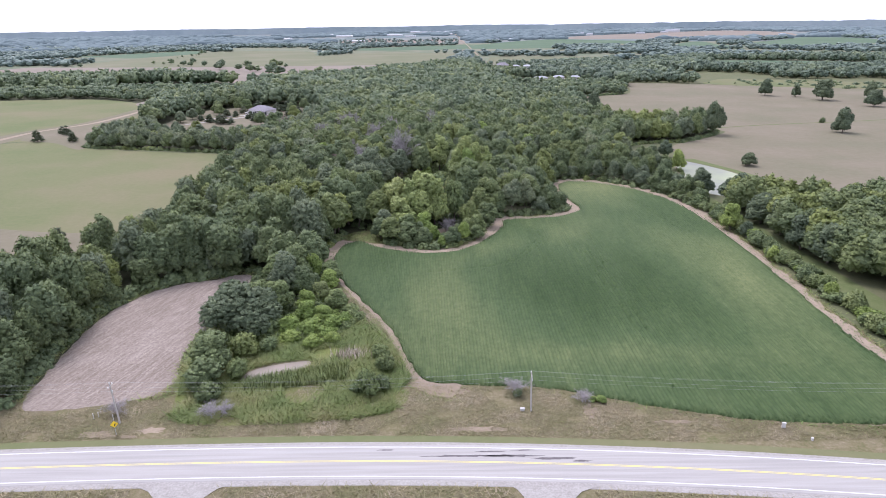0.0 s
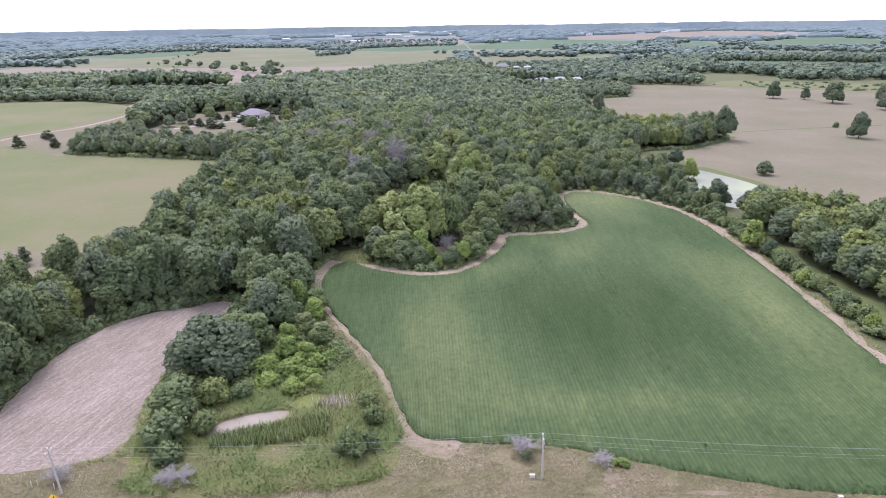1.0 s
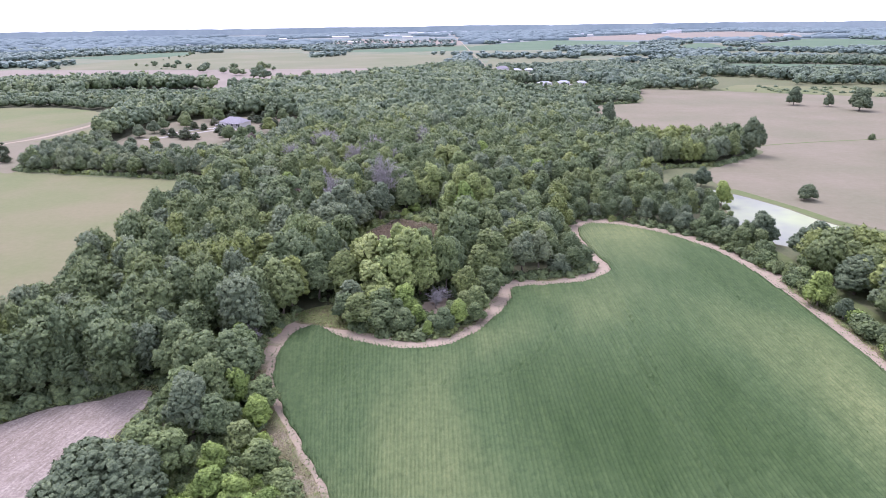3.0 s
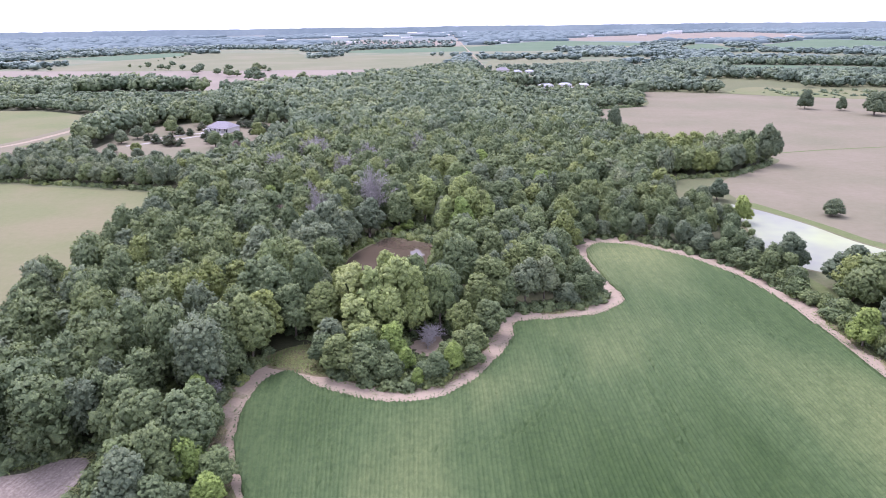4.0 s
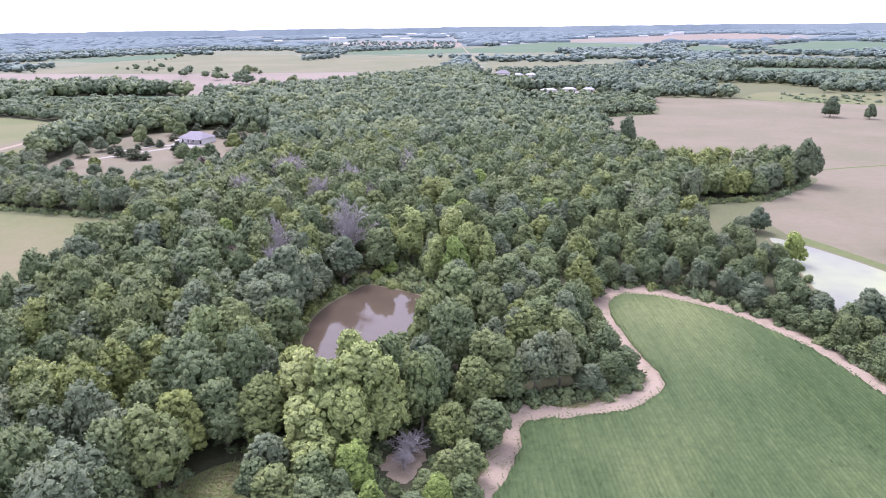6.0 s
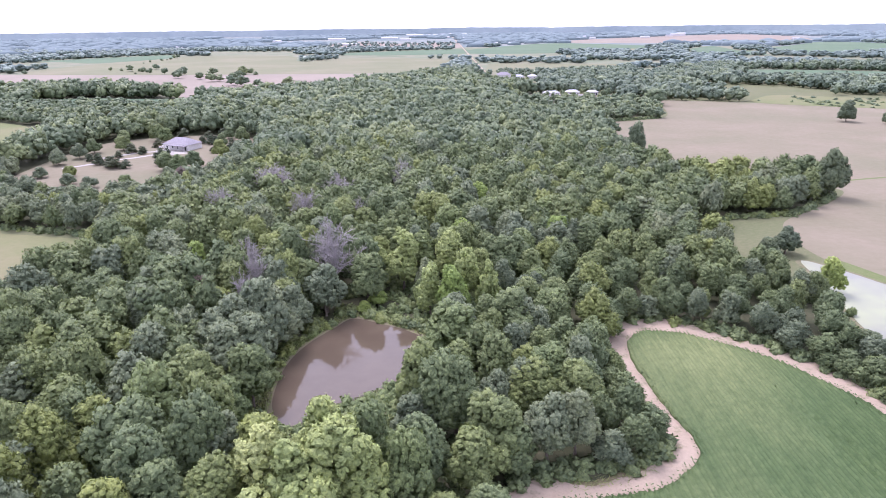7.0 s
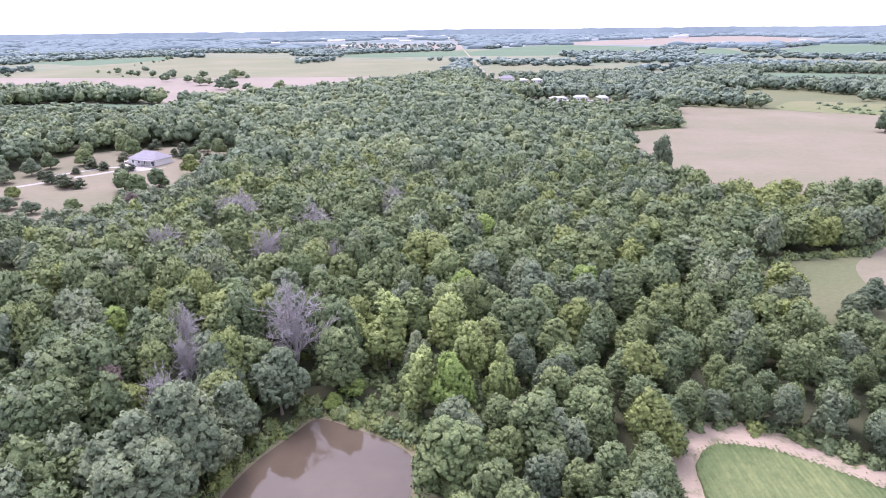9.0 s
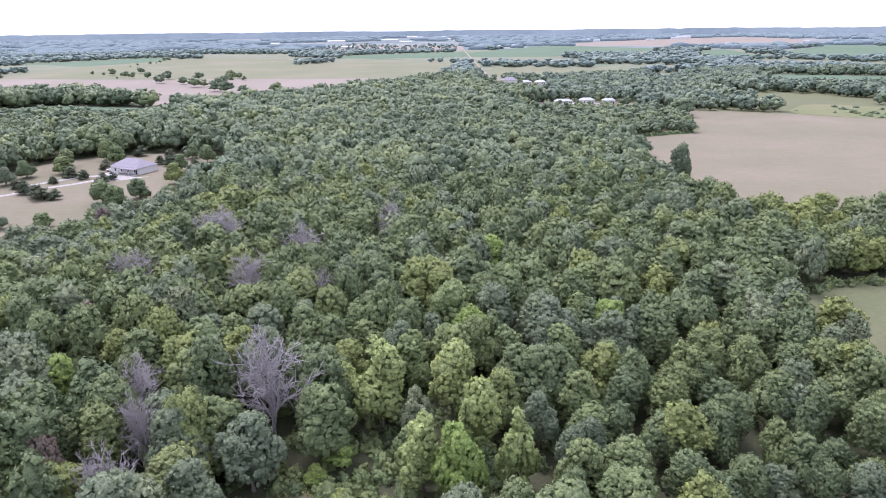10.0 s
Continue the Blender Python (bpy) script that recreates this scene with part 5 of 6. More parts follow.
# bare patches in the verge
for cx, cy, w, hh in ((-56, 87.6, 3.2, 0.9), (-47.5, 88.6, 2.4, 1.0), (-50.5, 86.9, 1.6, 0.5), (6, 87.8, 5.5, 0.8), (-15, 92.5, 2.2, 1.6), (24.5, 92.6, 1.2, 2.4), (1.5, 99.2, 3.2, 1.1), (38, 89.2, 4, 0.5)):
    a = np.linspace(0, 2 * np.pi, 30, endpoint=False)
    r = rng.uniform(0.55, 1.15, 30)
    sheet("bare_soil", np.stack([cx + w * r * np.cos(a), cy + hh * r * np.sin(a)], 1), 0.03, M["dirt"], "patch of bare pale soil in the verge", "soil")

# ---- poles, wires and signs ----
POLES = [(-113, 92, 0), (-53.6, 90.7, 3), (14.6, 92.6, 1), (84.5, 87.2, -1)]


def utility_pole(x, y, lean):
    e = new("utility_pole")
    e.matrix_basis = pose(x, y, 0, 0, -lean, 0)
    tagged(e, "weathered grey wooden utility pole in verge grass", "utility pole", "utility poles")
    part("shaft", rod(bmesh.new(), (0, 0, -0.3), (0, 0, 7.6), 0.17, 0.11, 10), M["pole_wood"], e)
    part("crossarm", box(bmesh.new(), -0.06, 0.06, -0.8, 0.8, 7.0, 7.14), M["pole_wood"], e)
    for yy in (-0.7, 0.7):
        part("insulator", rod(bmesh.new(), (0, yy, 7.14), (0, yy, 7.34), 0.07, 0.05), M["porcelain"], e)
    part("insulator", rod(bmesh.new(), (0, 0, 7.6), (0, 0, 7.82), 0.07, 0.05), M["porcelain"], e)
    bm = rod(bmesh.new(), (0.16, 0.0, 5.9), (0.16, 0, 6.3), 0.09, 0.09, 10)
    part("bracket", bm, M["steel"], e)


for q in POLES:
    utility_pole(*q)
for (x0, y0, _), (x1, y1, _) in zip(POLES, POLES[1:]):
    e = tagged(new("power_line"), "thin pale overhead wires between utility poles", "power line", "power lines")
    e.location = (x0, y0, 0)
    for oy, z, sag in ((-0.7, 7.34, 0.9), (0.7, 7.34, 0.9), (0, 7.82, 0.8), (0, 6.1, 0.7)):
        bm = bmesh.new()
        last = None
        for s in np.linspace(0, 1, 15):
            mid = Vector(((x1 - x0) * s, oy + (y1 - y0) * s, z - sag * 4 * s * (1 - s)))
            ring = [bm.verts.new(mid + Vector((0, 0.008 * math.cos(k), 0.008 * math.sin(k)))) for k in (0.5, 2.07, 3.64, 5.21)]
            if last:
                for k in range(4):
                    bm.faces.new((last[k], last[(k + 1) % 4], ring[(k + 1) % 4], ring[k]))
            last = ring
        part("wire", bm, M["wire"], e)

sign = tagged(new("road_sign"), "yellow diamond warning sign with black symbol on steel post", "road sign")
sign.matrix_basis = pose(-52.6, 87.4, 0, 0, 0, 25)
part("post", box(bmesh.new(), -0.04, 0.04, -0.03, 0.03, 0, 2.0), M["steel"], sign)
plate = part("plate", box(bmesh.new(), -0.42, 0.42, -0.06, -0.04, -0.42, 0.42, Matrix.Translation((0, 0, 2.1)) @ Matrix.Rotation(radians(45), 4, "Y")), M["sign_yellow"], sign)
bm = box(bmesh.new(), -0.05, 0.05, -0.075, -0.062, 1.82, 2.1)
box(bm, -0.05, 0.2, -0.075, -0.062, 2.05, 2.15)
box(bm, 0.12, 0.2, -0.075, -0.062, 2.15, 2.4)
part("symbol", bm, M["black"], plate, "black bent symbol")
for x, y, w, hh, lab in ((54.2, 87.3, 0.55, 0.9, "white utility box in dry verge grass"), (13.2, 92.9, 0.7, 0.5, "low white marker beside the utility pole"), (57, 84, 0.3, 0.4, "small white marker in verge grass")):
    e = tagged(new("utility_box"), lab, "utility box")
    e.location = (x, y, 0)
    bm = box(bmesh.new(), -w / 2, w / 2, -0.15, 0.15, 0, hh)
    bmesh.ops.bevel(bm, geom=bm.edges[:], offset=0.03, segments=1, affect="EDGES")
    part("case", bm, M["white_paint"], e)
    part("cap", box(bmesh.new(), -w / 2 - 0.03, w / 2 + 0.03, -0.18, 0.18, hh, hh + 0.06), M["white_paint"], e)
for x, y in ((-57.9, 92.3), (-58.6, 92), (-55.1, 91.6)):
    ob = from_bm("marker_post", rod(bmesh.new(), (0, 0, 0), (0, 0, 1.1), 0.07, 0.06), M["white_paint"])
    ob.location = (x, y, 0)
    tagged(ob, "short white marker post in verge grass", "marker post", "marker posts")
ob = new("fallen_branch", MESH["dead"][1])
ob.matrix_basis = pose(-51.2, 119.5, 2.2, 70, 0, 130) @ Matrix.Diagonal((0.3, 0.3, 0.35, 1))
tagged(ob, "bleached dead branches hanging from the oak", "branch")


# ---- houses ----
def hip_roof(x0, x1, y0, y1, z0, z1, inset):
    bm = bmesh.new()
    v = [bm.verts.new(c) for c in ((x0, y0, z0), (x1, y0, z0), (x1, y1, z0), (x0, y1, z0), (x0 + inset, (y0 + y1) / 2, z1), (x1 - inset, (y0 + y1) / 2, z1))]
    for f in ((0, 1, 5, 4), (1, 2, 5), (2, 3, 4, 5), (3, 0, 4), (3, 2, 1, 0)):
        bm.faces.new([v[i] for i in f])
    return bm


def house(x, y, turn, length, depth, eaves, ridge, label, roof="shingle", wall="white_paint", windows=4, porch=False, inset=None):
    e = tagged(new("house"), label, "house")
    e.matrix_basis = pose(x, y, 0, 0, 0, turn)
    L, D = length / 2, depth / 2
    part("wall", box(bmesh.new(), -L, L, -D, D, 0, eaves), M[wall], e)
    part("roof", hip_roof(-L - 0.5, L + 0.5, -D - 0.5, D + 0.5, eaves + 0.01, ridge, D if inset is None else inset), M[roof], e)
    for i in range(windows):
        wx = -L + (i + 0.7) * length / (windows + 0.4)
        w = part("window", box(bmesh.new(), wx - 0.6, wx + 0.6, -D - 0.06, -D + 0.02, 0.9, min(2.3, eaves - 0.3)), M["white_paint"], e)
        part("pane", box(bmesh.new(), wx - 0.5, wx + 0.5, -D - 0.09, -D - 0.065, 1.0, min(2.2, eaves - 0.4)), M["glass"], w)
    part("door", box(bmesh.new(), L - 1.9, L - 0.9, -D - 0.08, -D + 0.02, 0.02, 2.1), M["glass"], e)
    if porch:
        part("porch_roof", box(bmesh.new(), -L * 0.3, L + 0.3, -D - 2.6, -D - 0.5, eaves - 0.3, eaves - 0.1), M[roof], e)
        for i in range(4):
            px = -L * 0.25 + i * (L * 1.2) / 3
            part("porch_post", box(bmesh.new(), px - 0.09, px + 0.09, -D - 2.5, -D - 2.3, 0, eaves - 0.3), M["white_paint"], e)
        part("porch_floor", box(bmesh.new(), -L * 0.3, L + 0.3, -D - 2.6, -D, 0, 0.25), M["gravel"], e)
    return e


house(-133.5, 482, -22, 16.5, 11, 3.0, 6.2, "white house with grey hip roof and porch on a lot", porch=True, windows=4, inset=5)
sheet("house_apron", bowed([(-146, 478), (-138, 480), (-128, 470), (-122, 471), (-132, 463), (-141, 465)], 1), 0.06, M["gravel"], "pale concrete apron before the house", "paving")
for pts in ([(-172, 432), (-164, 439.5), (-158.8, 448), (-149, 456), (-142, 464), (-136, 468)], [(-168, 452), (-160, 462), (-152, 470), (-142, 474)]):
    ln = bowed(pts, 2, False)
    t = np.gradient(ln, axis=0)
    side = np.stack([-t[:, 1], t[:, 0]], 1) / np.hypot(*t.T)[:, None] * 1.5
    sheet("driveway", np.concatenate([ln + side, (ln - side)[::-1]]), 0.07 + 0.01 * (pts[0][1] > 440), M["gravel"], "pale gravel driveway through the lot", "driveway")
for x, y, k in ((-128, 498, 1), (-131, 516, 1), (-120, 496, 1.05), (-124.6, 522, 1.1), (-112, 515, 1), (-110.6, 495, 0.8), (-105, 475, 1), (-112, 467, 0.8), (-121.8, 494, 1.2), (-147, 520, 1.3), (-156, 469.5, 1.2), (-148.5, 466, 1), (-157.5, 458, 0.8), (-167.5, 449, 0.9), (-158, 440, 1.3), (-149, 487, 1.2), (-135, 456, 1.2), (-135, 464.5, 0.8), (-127, 437, 1.2), (-146, 430.5, 1.4), (-150, 434, 1.2), (-141, 431, 1.0)):
    tree("cedar", x, y, 4.4 * k, 5.2 * k, "cedars round the house")
for k, x, y, hh, ww in (("oak", -119, 424, 9, 11), ("oak", -109, 432, 8, 9), ("grey", -108, 400, 7, 8), ("grey", -138, 392, 5, 7), ("grey", -150, 398, 5, 7), ("grey", -170, 412, 5, 7), ("oak", -104, 456, 9, 9), ("oak", -106, 500, 9, 9), ("oak", -170, 492, 9, 10), ("oak", -158, 508, 10, 10), ("oak", -176, 470, 8, 9), ("oak", -118, 512, 7, 8), ("olive", -124, 394, 5, 7), ("oak", -158, 414, 5, 6), ("grey", -178, 440, 8, 9), ("oak", -112, 482, 8, 8), ("olive", -150, 500, 9, 9), ("oak", -164, 478, 8, 9), ("grey", -176, 456, 8, 9), ("olive", -108, 412, 10, 10)):
    tree(k, x, y, hh, ww, "trees round the house", "", 0.12)


def vehicle(x, y, turn, length, col, label):
    e = tagged(new("car"), label, "car")
    e.matrix_basis = pose(x, y, 0, 0, 0, turn)
    L = length / 2
    bm = box(bmesh.new(), -L, L, -0.9, 0.9, 0.35, 0.95)
    box(bm, -L * 0.45, L * 0.6, -0.8, 0.8, 0.95, 1.5)
    bmesh.ops.bevel(bm, geom=bm.edges[:], offset=0.12, segments=2, affect="EDGES")
    part("body", bm, col, e)
    for wx in (-L * 0.62, L * 0.62):
        for wy in (-0.86, 0.86):
            part("wheel", rod(bmesh.new(), (wx, wy - 0.1, 0.33), (wx, wy + 0.1, 0.33), 0.33, 0.33, 12), M["black"], e)


vehicle(-144.5, 483, 10, 4.8, M["white_paint"], "white car parked beside the house")
tr = tagged(new("camper_trailer"), "small white and blue camper trailer among trees", "trailer")
tr.matrix_basis = pose(-102.5, 389, 0, 0, 0, 30)
bm = box(bmesh.new(), -2.6, 2.6, -1.1, 1.1, 0.5, 2.7)
bmesh.ops.bevel(bm, geom=bm.edges[:], offset=0.25, segments=2, affect="EDGES")
part("body", bm, M["white_paint"], tr)
part("window", box(bmesh.new(), -1.5, 0.2, -1.13, -1.08, 1.5, 2.1), M["glass"], tr)
for wy in (-1.0, 1.0):
    part("wheel", rod(bmesh.new(), (0, wy - 0.1, 0.33), (0, wy + 0.1, 0.33), 0.33, 0.33, 12), M["black"], tr)

sheet("near_yard", near_lot, 0.03, M["pink"], "bare pale farm yard", "yard")
sheet("far_yard", far_lot, 0.03, M["palefield"], "grassy farm yard", "yard")
house(82, 925, 0, 17, 10, 5.5, 8.5, "white two-storey farmhouse with dark roof", wall="white_paint", windows=3)
house(100, 930, 10, 13, 8, 3, 5, "low white shed with grey metal roof", roof="tin", windows=2)
house(117, 929, -10, 12, 8, 3, 5, "low white shed with grey metal roof", roof="tin", windows=2)
house(108, 733, 5, 14, 7, 3, 4.6, "low white shed with grey metal roof", roof="tin", windows=3)
house(128, 737, 0, 12, 7, 3.2, 5, "low white shed with grey metal roof", roof="tin", windows=2)
house(146, 735, -5, 10, 6, 3, 4.6, "low white shed with grey metal roof", roof="tin", windows=2)
for x, y, a in ((103, 726, 5), (115, 725, 90), (120, 727, 20), (134, 727, 0), (141, 726, 80)):
    vehicle(x, y, a, 4.8, M["white_paint"], "pale car parked in the farm yard")
house(-240, 560, 20, 14, 9, 3, 5, "pale house with grey roof beside a lane")
house(-158, 712, 0, 16, 8, 3, 5, "pale house with grey roof among trees", roof="tin")
house(-112, 716, 0, 14, 8, 3, 5, "pale house with grey roof among trees")
lane = bowed([(-268, 330), (-266, 385), (-261, 412), (-245, 442), (-240, 480), (-238, 525), (-228, 580)], 8, False)
wide = lane + np.stack([np.interp(lane[:, 1], [330, 420, 580], [14, 15, 9]), np.zeros(len(lane))], 1)
sheet("lane_verge", np.concatenate([lane - (5, 0), wide[::-1]]), 0.05, M["hay"], "pale dry grass beside a lane", "grass")
sheet("west_lane", np.concatenate([lane + (2.5, 0), (lane + (7, 0))[::-1]]), 0.065, M["dirt"], "pale gravel lane past the pasture", "lane")
sheet("tan_clearing", clearing, 0.075, M["pink"], "bare tan clearing among trees", "clearing")
sheet("dry_corner", bowed([(-196, 344), (-222, 366), (-250, 380), (-244, 420), (-226, 432), (-210, 410), (-200, 372)], 4), 0.058, M["hay"], "dry tan grass under cedars", "grass")

# ---- far land ----
sheet("far_farmland", np.array([(-700, 1000), (700, 900), (2100, 1700), (2000, 2300), (-2000, 2300), (-2100, 1700)], float), 0.06, M["farmland"], "far patchwork of green and tan fields", "farmland")
FIELDS = [
    ("pale_field", "palefield", [(-640, 1300), (-560, 1676), (-335, 1628), (-252, 1380), (-152, 1518), (10, 1402), (20, 1240), (-2, 1075), (-53, 1052), (-276, 1061), (-430, 1075), (-600, 1104)]),
    ("harvested_field", "pink", [(-700, 1090), (-600, 1097), (-430, 1068), (-276, 1055), (-53, 1046), (-15, 1060), (-44, 890), (-110, 795), (-180, 716), (-222, 742), (-340, 834), (-415, 816), (-700, 800)]),
    ("pale_field", "palefield", [(81, 1181), (99, 1249), (200, 1225), (293, 1188), (291, 1123), (207, 1067), (82, 1043)]),
    ("far_bean_field", "greenfield", [(-860, 1540), (-803, 1556), (-654, 1753), (-580, 1604), (-644, 1408), (-737, 1462)]),
    ("far_bean_field", "greenfield", [(107, 1943), (369, 2379), (588, 2072), (520, 1850), (290, 1820), (110, 1790)]),
    ("pale_field", "palefield", [(110, 1770), (290, 1800), (520, 1830), (470, 1639), (286, 1690), (109, 1740)]),
    ("far_bean_field", "greenfield", [(402, 1029), (463, 1031), (560, 980), (620, 900), (483, 899), (398, 932)]),
    ("far_bean_field", "greenfield", [(803, 1749), (1000, 2000), (1185, 2206), (1250, 2000), (1100, 1700), (839, 1446), (695, 1431)]),
    ("harvested_field", "pink", [(427, 2450), (560, 2800), (1000, 3261), (1492, 3600), (1500, 3000), (1129, 2227), (697, 2261)]),
    ("harvested_field", "pink", [(-386, 2448), (-324, 2965), (-157, 2570), (43, 2646), (58, 2043), (-88, 1997), (-271, 2006)]),
    ("scrub_lot", "pasture", [(262, 662), (278, 692), (306, 716), (349, 693), (420, 650), (400, 590), (305, 630)]),
    ("far_bean_field", "greenfield", [(613, 1765), (734, 1930), (679, 1647), (648, 1441), (559, 1534)]),
    ("far_bean_field", "greenfield", [(73, 1838), (186, 2006), (310, 1848), (259, 1631), (75, 1648)]),
    ("far_bean_field", "greenfield", [(-209, 1773), (60, 1916), (52, 1652), (-183, 1622)]),
    ("far_bean_field", "greenfield", [(500, 1480), (640, 1660), (700, 1560), (560, 1420)]),
]
field_polys = []
for i, (nm, mt, pts) in enumerate(FIELDS):
    q = bowed(pts, 12)
    field_polys.append(q)
    sheet(nm, q, (0.12 if pts[0][1] > 1000 else 0.05) + 0.008 * i, M[mt], {"palefield": "pale green and tan field edged by trees", "pink": "tan harvested field edged by trees", "greenfield": "far green bean field edged by trees", "hay": "cut tan hay field beside the woods", "pasture": "rough green scrubby lot beside the hay field"}[mt], "field")
bm = box(bmesh.new(), 66.6, 69.4, 1015, 2620, 0.2, 0.4)
tagged(from_bm("far_road", bm, M["dirt"]), "straight pale road running to the horizon", "road", "", "structure")
bm = box(bmesh.new(), 65.5, 69.5, 2620, 4700, 0.4, 0.7)
tagged(from_bm("far_road", bm, M["dirt"]), "straight pale road running to the horizon", "road", "", "structure")

NORTH = np.array([(-2000, 1120), (-700, 1110), (0, 1060), (95, 955), (128, 950), (98, 760), (132, 702), (180, 674), (187, 692), (262, 668), (300, 722), (420, 700), (700, 640), (2000, 900), (2200, 2150), (-2200, 2150)], float)


def open_land(p, gap):
    ok = ~((np.abs(p[:, 0] - 68) < 14) & (p[:, 1] > 1000))
    for q in field_polys:
        near = (p[:, 0] > q[:, 0].min() - gap) & (p[:, 0] < q[:, 0].max() + gap) & (p[:, 1] > q[:, 1].min() - gap) & (p[:, 1] < q[:, 1].max() + gap)
        if near.any():
            ok[near] &= away(p[near], q) > gap
    return ok


spots = scatter(NORTH, 10.5, rng)
spots = spots[(spots[:, 1] < 1080) & fan(spots) & open_land(spots, 4)]
spots = spots[free_of(spots)]
patch = np.array([noise.noise((x * 0.006, y * 0.006, 5)) for x, y in spots])
spots = spots[(patch > -0.25) | (spots[:, 0] < 260)]
s = rng.uniform(0.75, 1.3, len(spots))
behind = spots + unit(spots - [8, 150]) * 95
low = np.zeros(len(spots), bool)
for q in field_polys:
    low |= inside(behind, q)
s = s * np.where(low, 0.62, 1.0)
planted("north_wood", spots, np.stack([s * 1.3, s * 0.9], 1), VFAR, M["north_haze_leaf"], "far woods and tree belts in haze-tinted leaf")
spots = scatter(NORTH, 20, rng)
spots = spots[(spots[:, 1] >= 1080) & fan(spots) & open_land(spots, 9)]
patch = np.array([noise.noise((x * 0.0035, y * 0.0035, 8)) for x, y in spots])
spots = spots[patch > -0.08]
s = rng.uniform(0.8, 1.35, len(spots))
planted("far_wood", spots, np.stack([s * 2.1, s * 0.8], 1), XFAR, M["farther_haze_leaf"], "far woods and tree belts in haze-tinted leaf")
p = scatter(field_polys[10], 11, rng)
p = p[rng.uniform(size=len(p)) < np.where((p[:, 1] < 668) & (p[:, 0] > 285), 0.75, 0.22)]
s = rng.uniform(0.9, 2.2, len(p))
planted("scrub", p, np.stack([s * 1.3, s], 1), BUSH, M["far_haze_leaf"], "olive green scrub on a rough lot", "scrub")
yard = np.array([(93, 716), (100, 708), (116, 712), (124, 706), (137, 714), (150, 708), (158, 722), (120, 742), (138, 745), (70, 900), (92, 906), (108, 904), (125, 912), (96, 942), (64, 925), (112, 944)], float)
s = rng.uniform(0.45, 0.8, len(yard))
planted("yard_trees", yard, np.stack([s, s * 0.9], 1), FAR, M["far_haze_leaf"], "small trees round the farm buildings", "trees")
# hedgerow trees on the far fields
knoll = np.array([(-360, 2170), (-380, 2440), (-324, 2900), (-157, 2560), (40, 2630), (56, 2060), (-88, 2010), (-271, 2020)], float)
p = scatter(knoll, 42, rng)
s = rng.uniform(0.5, 1.1, len(p))
planted("knoll_trees", p, np.stack([s * 1.5, s * 0.9], 1), XFAR, M["farther_haze_leaf"], "small dark haze-tinted trees dotted over a tan hillside", "trees")
p = np.concatenate([bowed([(-600, 1100), (-500, 1165), (-440, 1098), (-300, 1050), (-237, 1024)], 9, False)[::2], bowed([(-553, 1330), (-545, 1467), (-568, 1600)], 22, False)])
p = p + rng.normal(size=p.shape) * 4
p = p[rng.uniform(size=len(p)) < 0.45]
s = rng.uniform(0.25, 0.9, len(p))
planted("hedgerow_trees", p, np.stack([s * 1.4, s], 1), FAR, M["far_haze_leaf"], "low trees and bushes along a far field edge", "trees")
p = np.array([(-432, 1113), (-334, 997), (-299, 976), (-271, 935), (-262, 940), (-245, 954), (-267, 1060), (-258, 1062), (-195, 861), (-160, 858), (-468, 1151), (-447, 1196), (-310, 1056), (-350, 1058), (-230, 880), (-215, 868)], float)
s = rng.uniform(0.7, 1.3, len(p))
planted("hedgerow_trees", p, np.stack([s * 1.6, s * 0.9], 1), FAR, M["far_haze_leaf"], "single trees along a far field edge", "trees")
# the distance
bm = bmesh.new()
ang = np.linspace(-1.0, 1.0, 41)
rr = [bm.verts.new((r * math.sin(a) , r * math.cos(a), 0.15)) for r in (2080, 4840) for a in ang]
for i in range(40):
    bm.faces.new((rr[i], rr[i + 1], rr[i + 42], rr[i + 41]))
tagged(from_bm("backdrop_land", bm, M["haze_land"]), "far patchwork of woods and fields in haze-tinted colours", "backdrop", "", "structure")
a, r = rng.uniform(-0.75, 0.75, 5200), np.sqrt(rng.uniform(2100 ** 2, 4750 ** 2, 5200))
p = np.stack([r * np.sin(a), r * np.cos(a)], 1)
p = p[open_land(p, 12)]
patch = np.array([noise.noise((x * 0.0022, y * 0.0012, 12)) for x, y in p])
p = p[patch > -0.1]
IV, IF = ICO0
sz = rng.uniform(0.7, 1.5, (len(p), 1, 1)) * np.array([26, 14, 9.0])
V = (IV[None] * sz).reshape(-1, 3)
V[:, :2] += np.repeat(p, len(IV), 0)
V[:, 2] += 2
F = (IF[None] + (np.arange(len(p)) * len(IV))[:, None, None]).reshape(-1, 3)
tagged(new("backdrop_woods", mesh_of("backdrop_woods", V, F, M["haze_wood"], smooth=True)), "far hazy tree belts", "woods", "", "stuff")
# Ridge stands in for land past the clip, pale haze in its colour.
bm = bmesh.new()
last = None
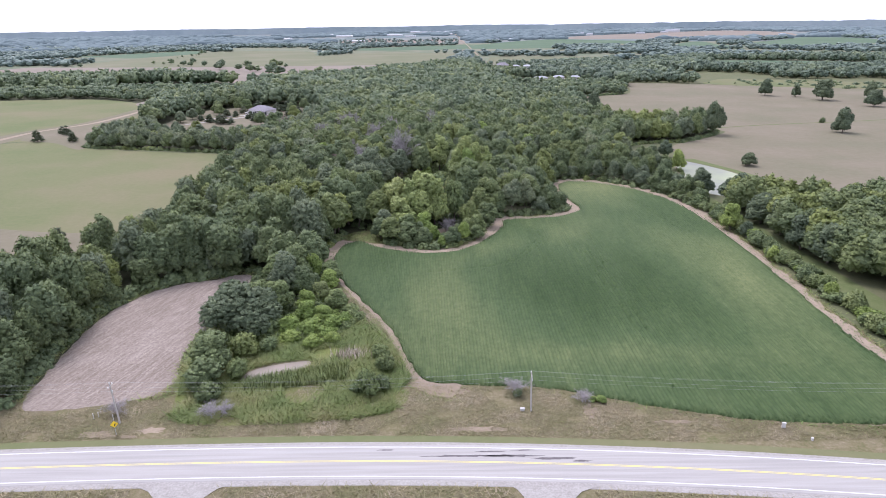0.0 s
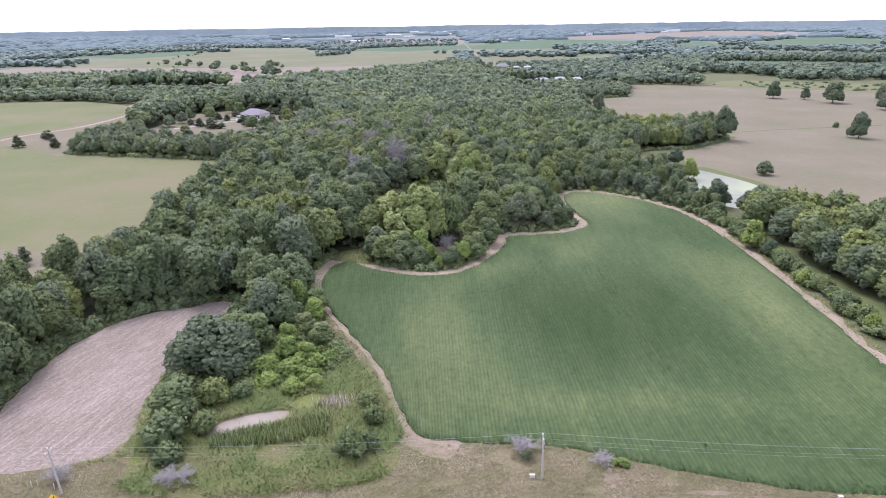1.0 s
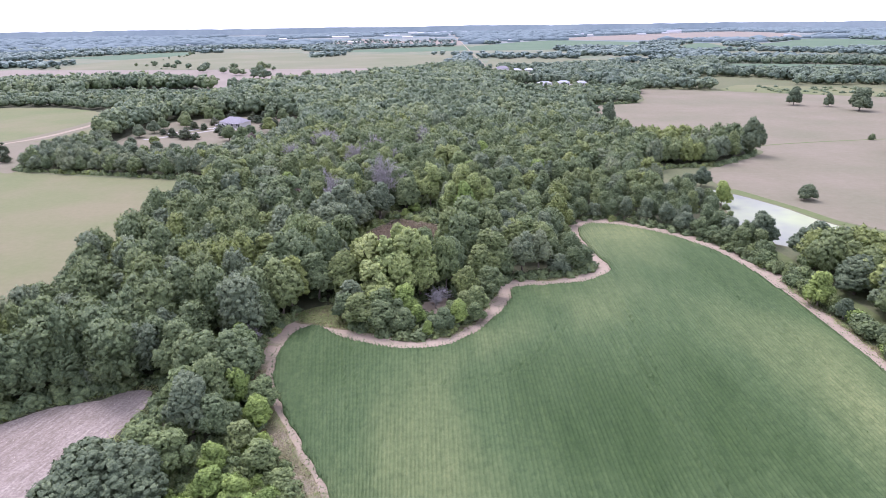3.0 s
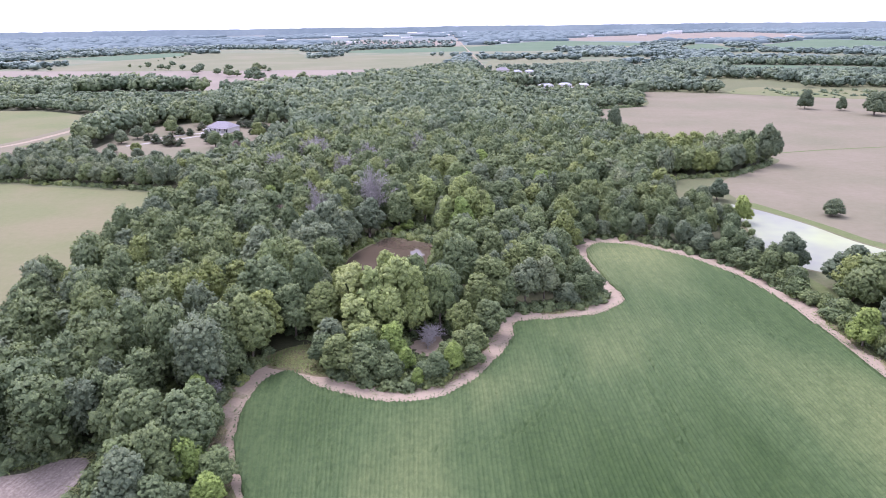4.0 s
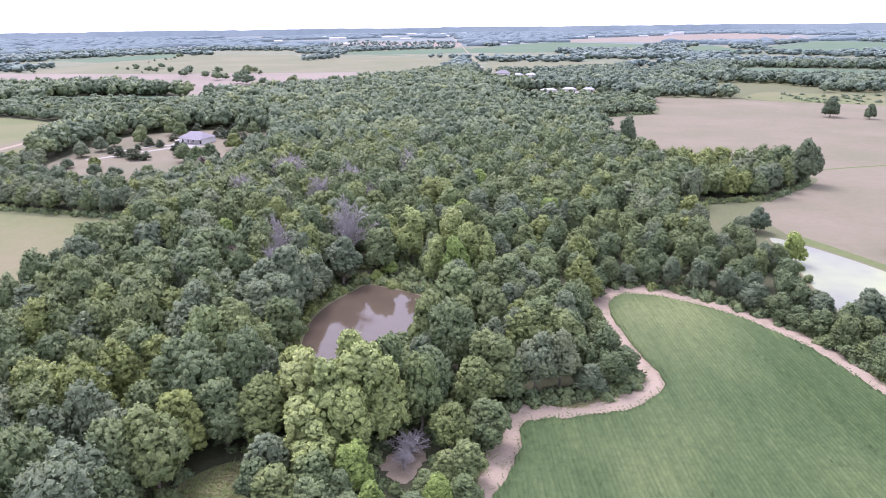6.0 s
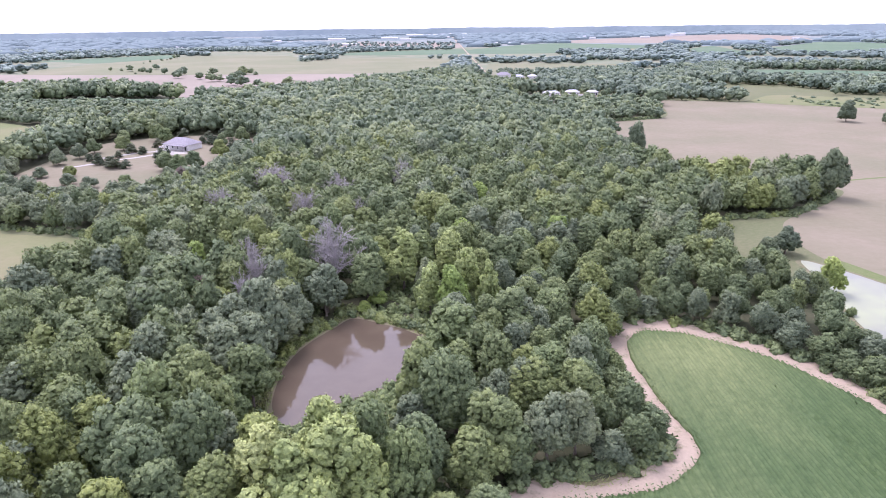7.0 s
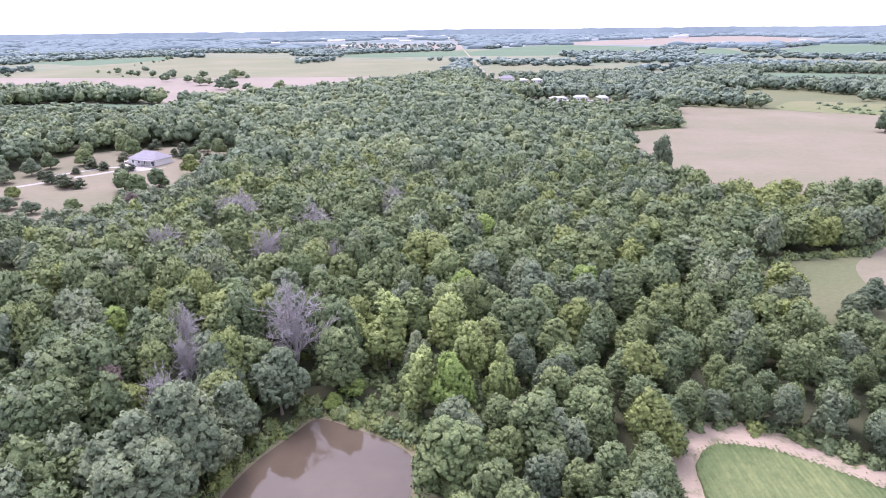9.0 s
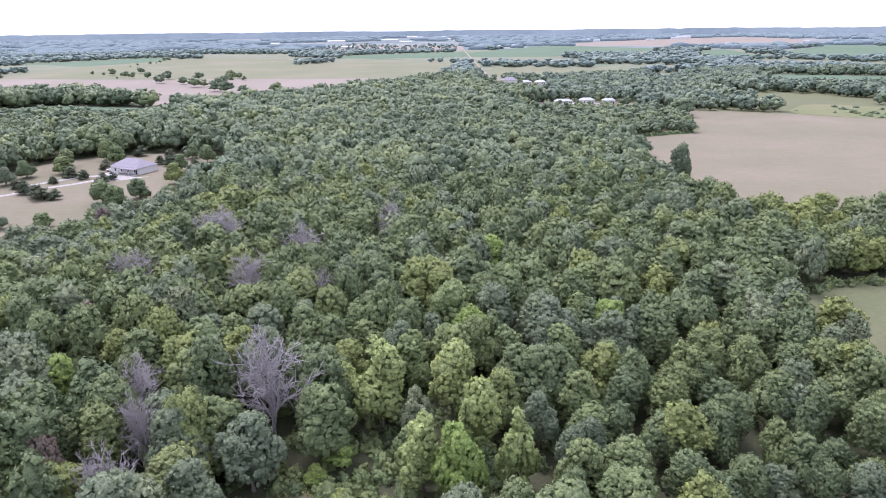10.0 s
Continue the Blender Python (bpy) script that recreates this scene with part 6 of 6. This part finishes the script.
for i in range(721):
    a = -2.2 + 4.4 * i / 720
    hgt = 41 + 4 * noise.noise((a * 9, 0, 0)) + 4 * noise.noise((a * 60, 1, 0)) + 2 * noise.noise((a * 260, 2, 0))
    c = (math.sin(a), math.cos(a))
    v = [bm.verts.new((c[0] * q, c[1] * q, z)) for q, z in ((4790, 0), (4800, hgt), (4835, hgt * 0.9))]
    if last:
        bm.faces.new((last[0], v[0], v[1], last[1]))
        bm.faces.new((last[1], v[1], v[2], last[2]))
    last = v
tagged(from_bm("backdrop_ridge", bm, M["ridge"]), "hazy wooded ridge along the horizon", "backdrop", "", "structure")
# far white farm buildings
for x, y, w, d, hh in ((560, 2900, 40, 14, 9), (640, 2960, 26, 12, 8), (600, 2930, 12, 10, 14), (-300, 2400, 60, 14, 7), (-420, 2500, 45, 14, 7), (-700, 3000, 60, 14, 7), (-150, 3100, 50, 14, 7), (120, 3200, 30, 12, 8), (180, 2300, 20, 10, 7), (240, 2350, 22, 12, 7), (300, 3300, 50, 14, 9), (-1000, 2800, 70, 14, 7), (-520, 2050, 40, 12, 6), (900, 2300, 24, 12, 7), (1250, 2500, 24, 12, 7), (-860, 2350, 40, 12, 6), (20, 3600, 60, 14, 8), (-250, 3500, 80, 14, 8), (1120, 3330, 60, 16, 14), (1160, 3390, 40, 14, 16), (1060, 3260, 30, 14, 8), (887, 3055, 40, 12, 7), (130, 2990, 40, 14, 7), (230, 3300, 50, 14, 8), (-40, 4100, 60, 16, 10), (10, 4300, 50, 16, 10), (60, 4420, 60, 16, 11), (-110, 4200, 70, 16, 10), (140, 4350, 50, 16, 11), (-180, 4380, 60, 16, 10), (-620, 3600, 90, 16, 10), (-480, 3300, 80, 16, 9)):
    ob = from_bm("far_barn", box(bmesh.new(), -w / 2, w / 2, -d / 2, d / 2, 0, hh * 0.6), M["white_paint"])
    ob.location = (x, y, 0.2)
    tagged(ob, "far white farm building", "barn", "far farm buildings")
    part("roof", hip_roof(-w / 2 - 0.5, w / 2 + 0.5, -d / 2 - 0.5, d / 2 + 0.5, hh * 0.6 + 0.01, hh, 0.5), M["tin"], ob)
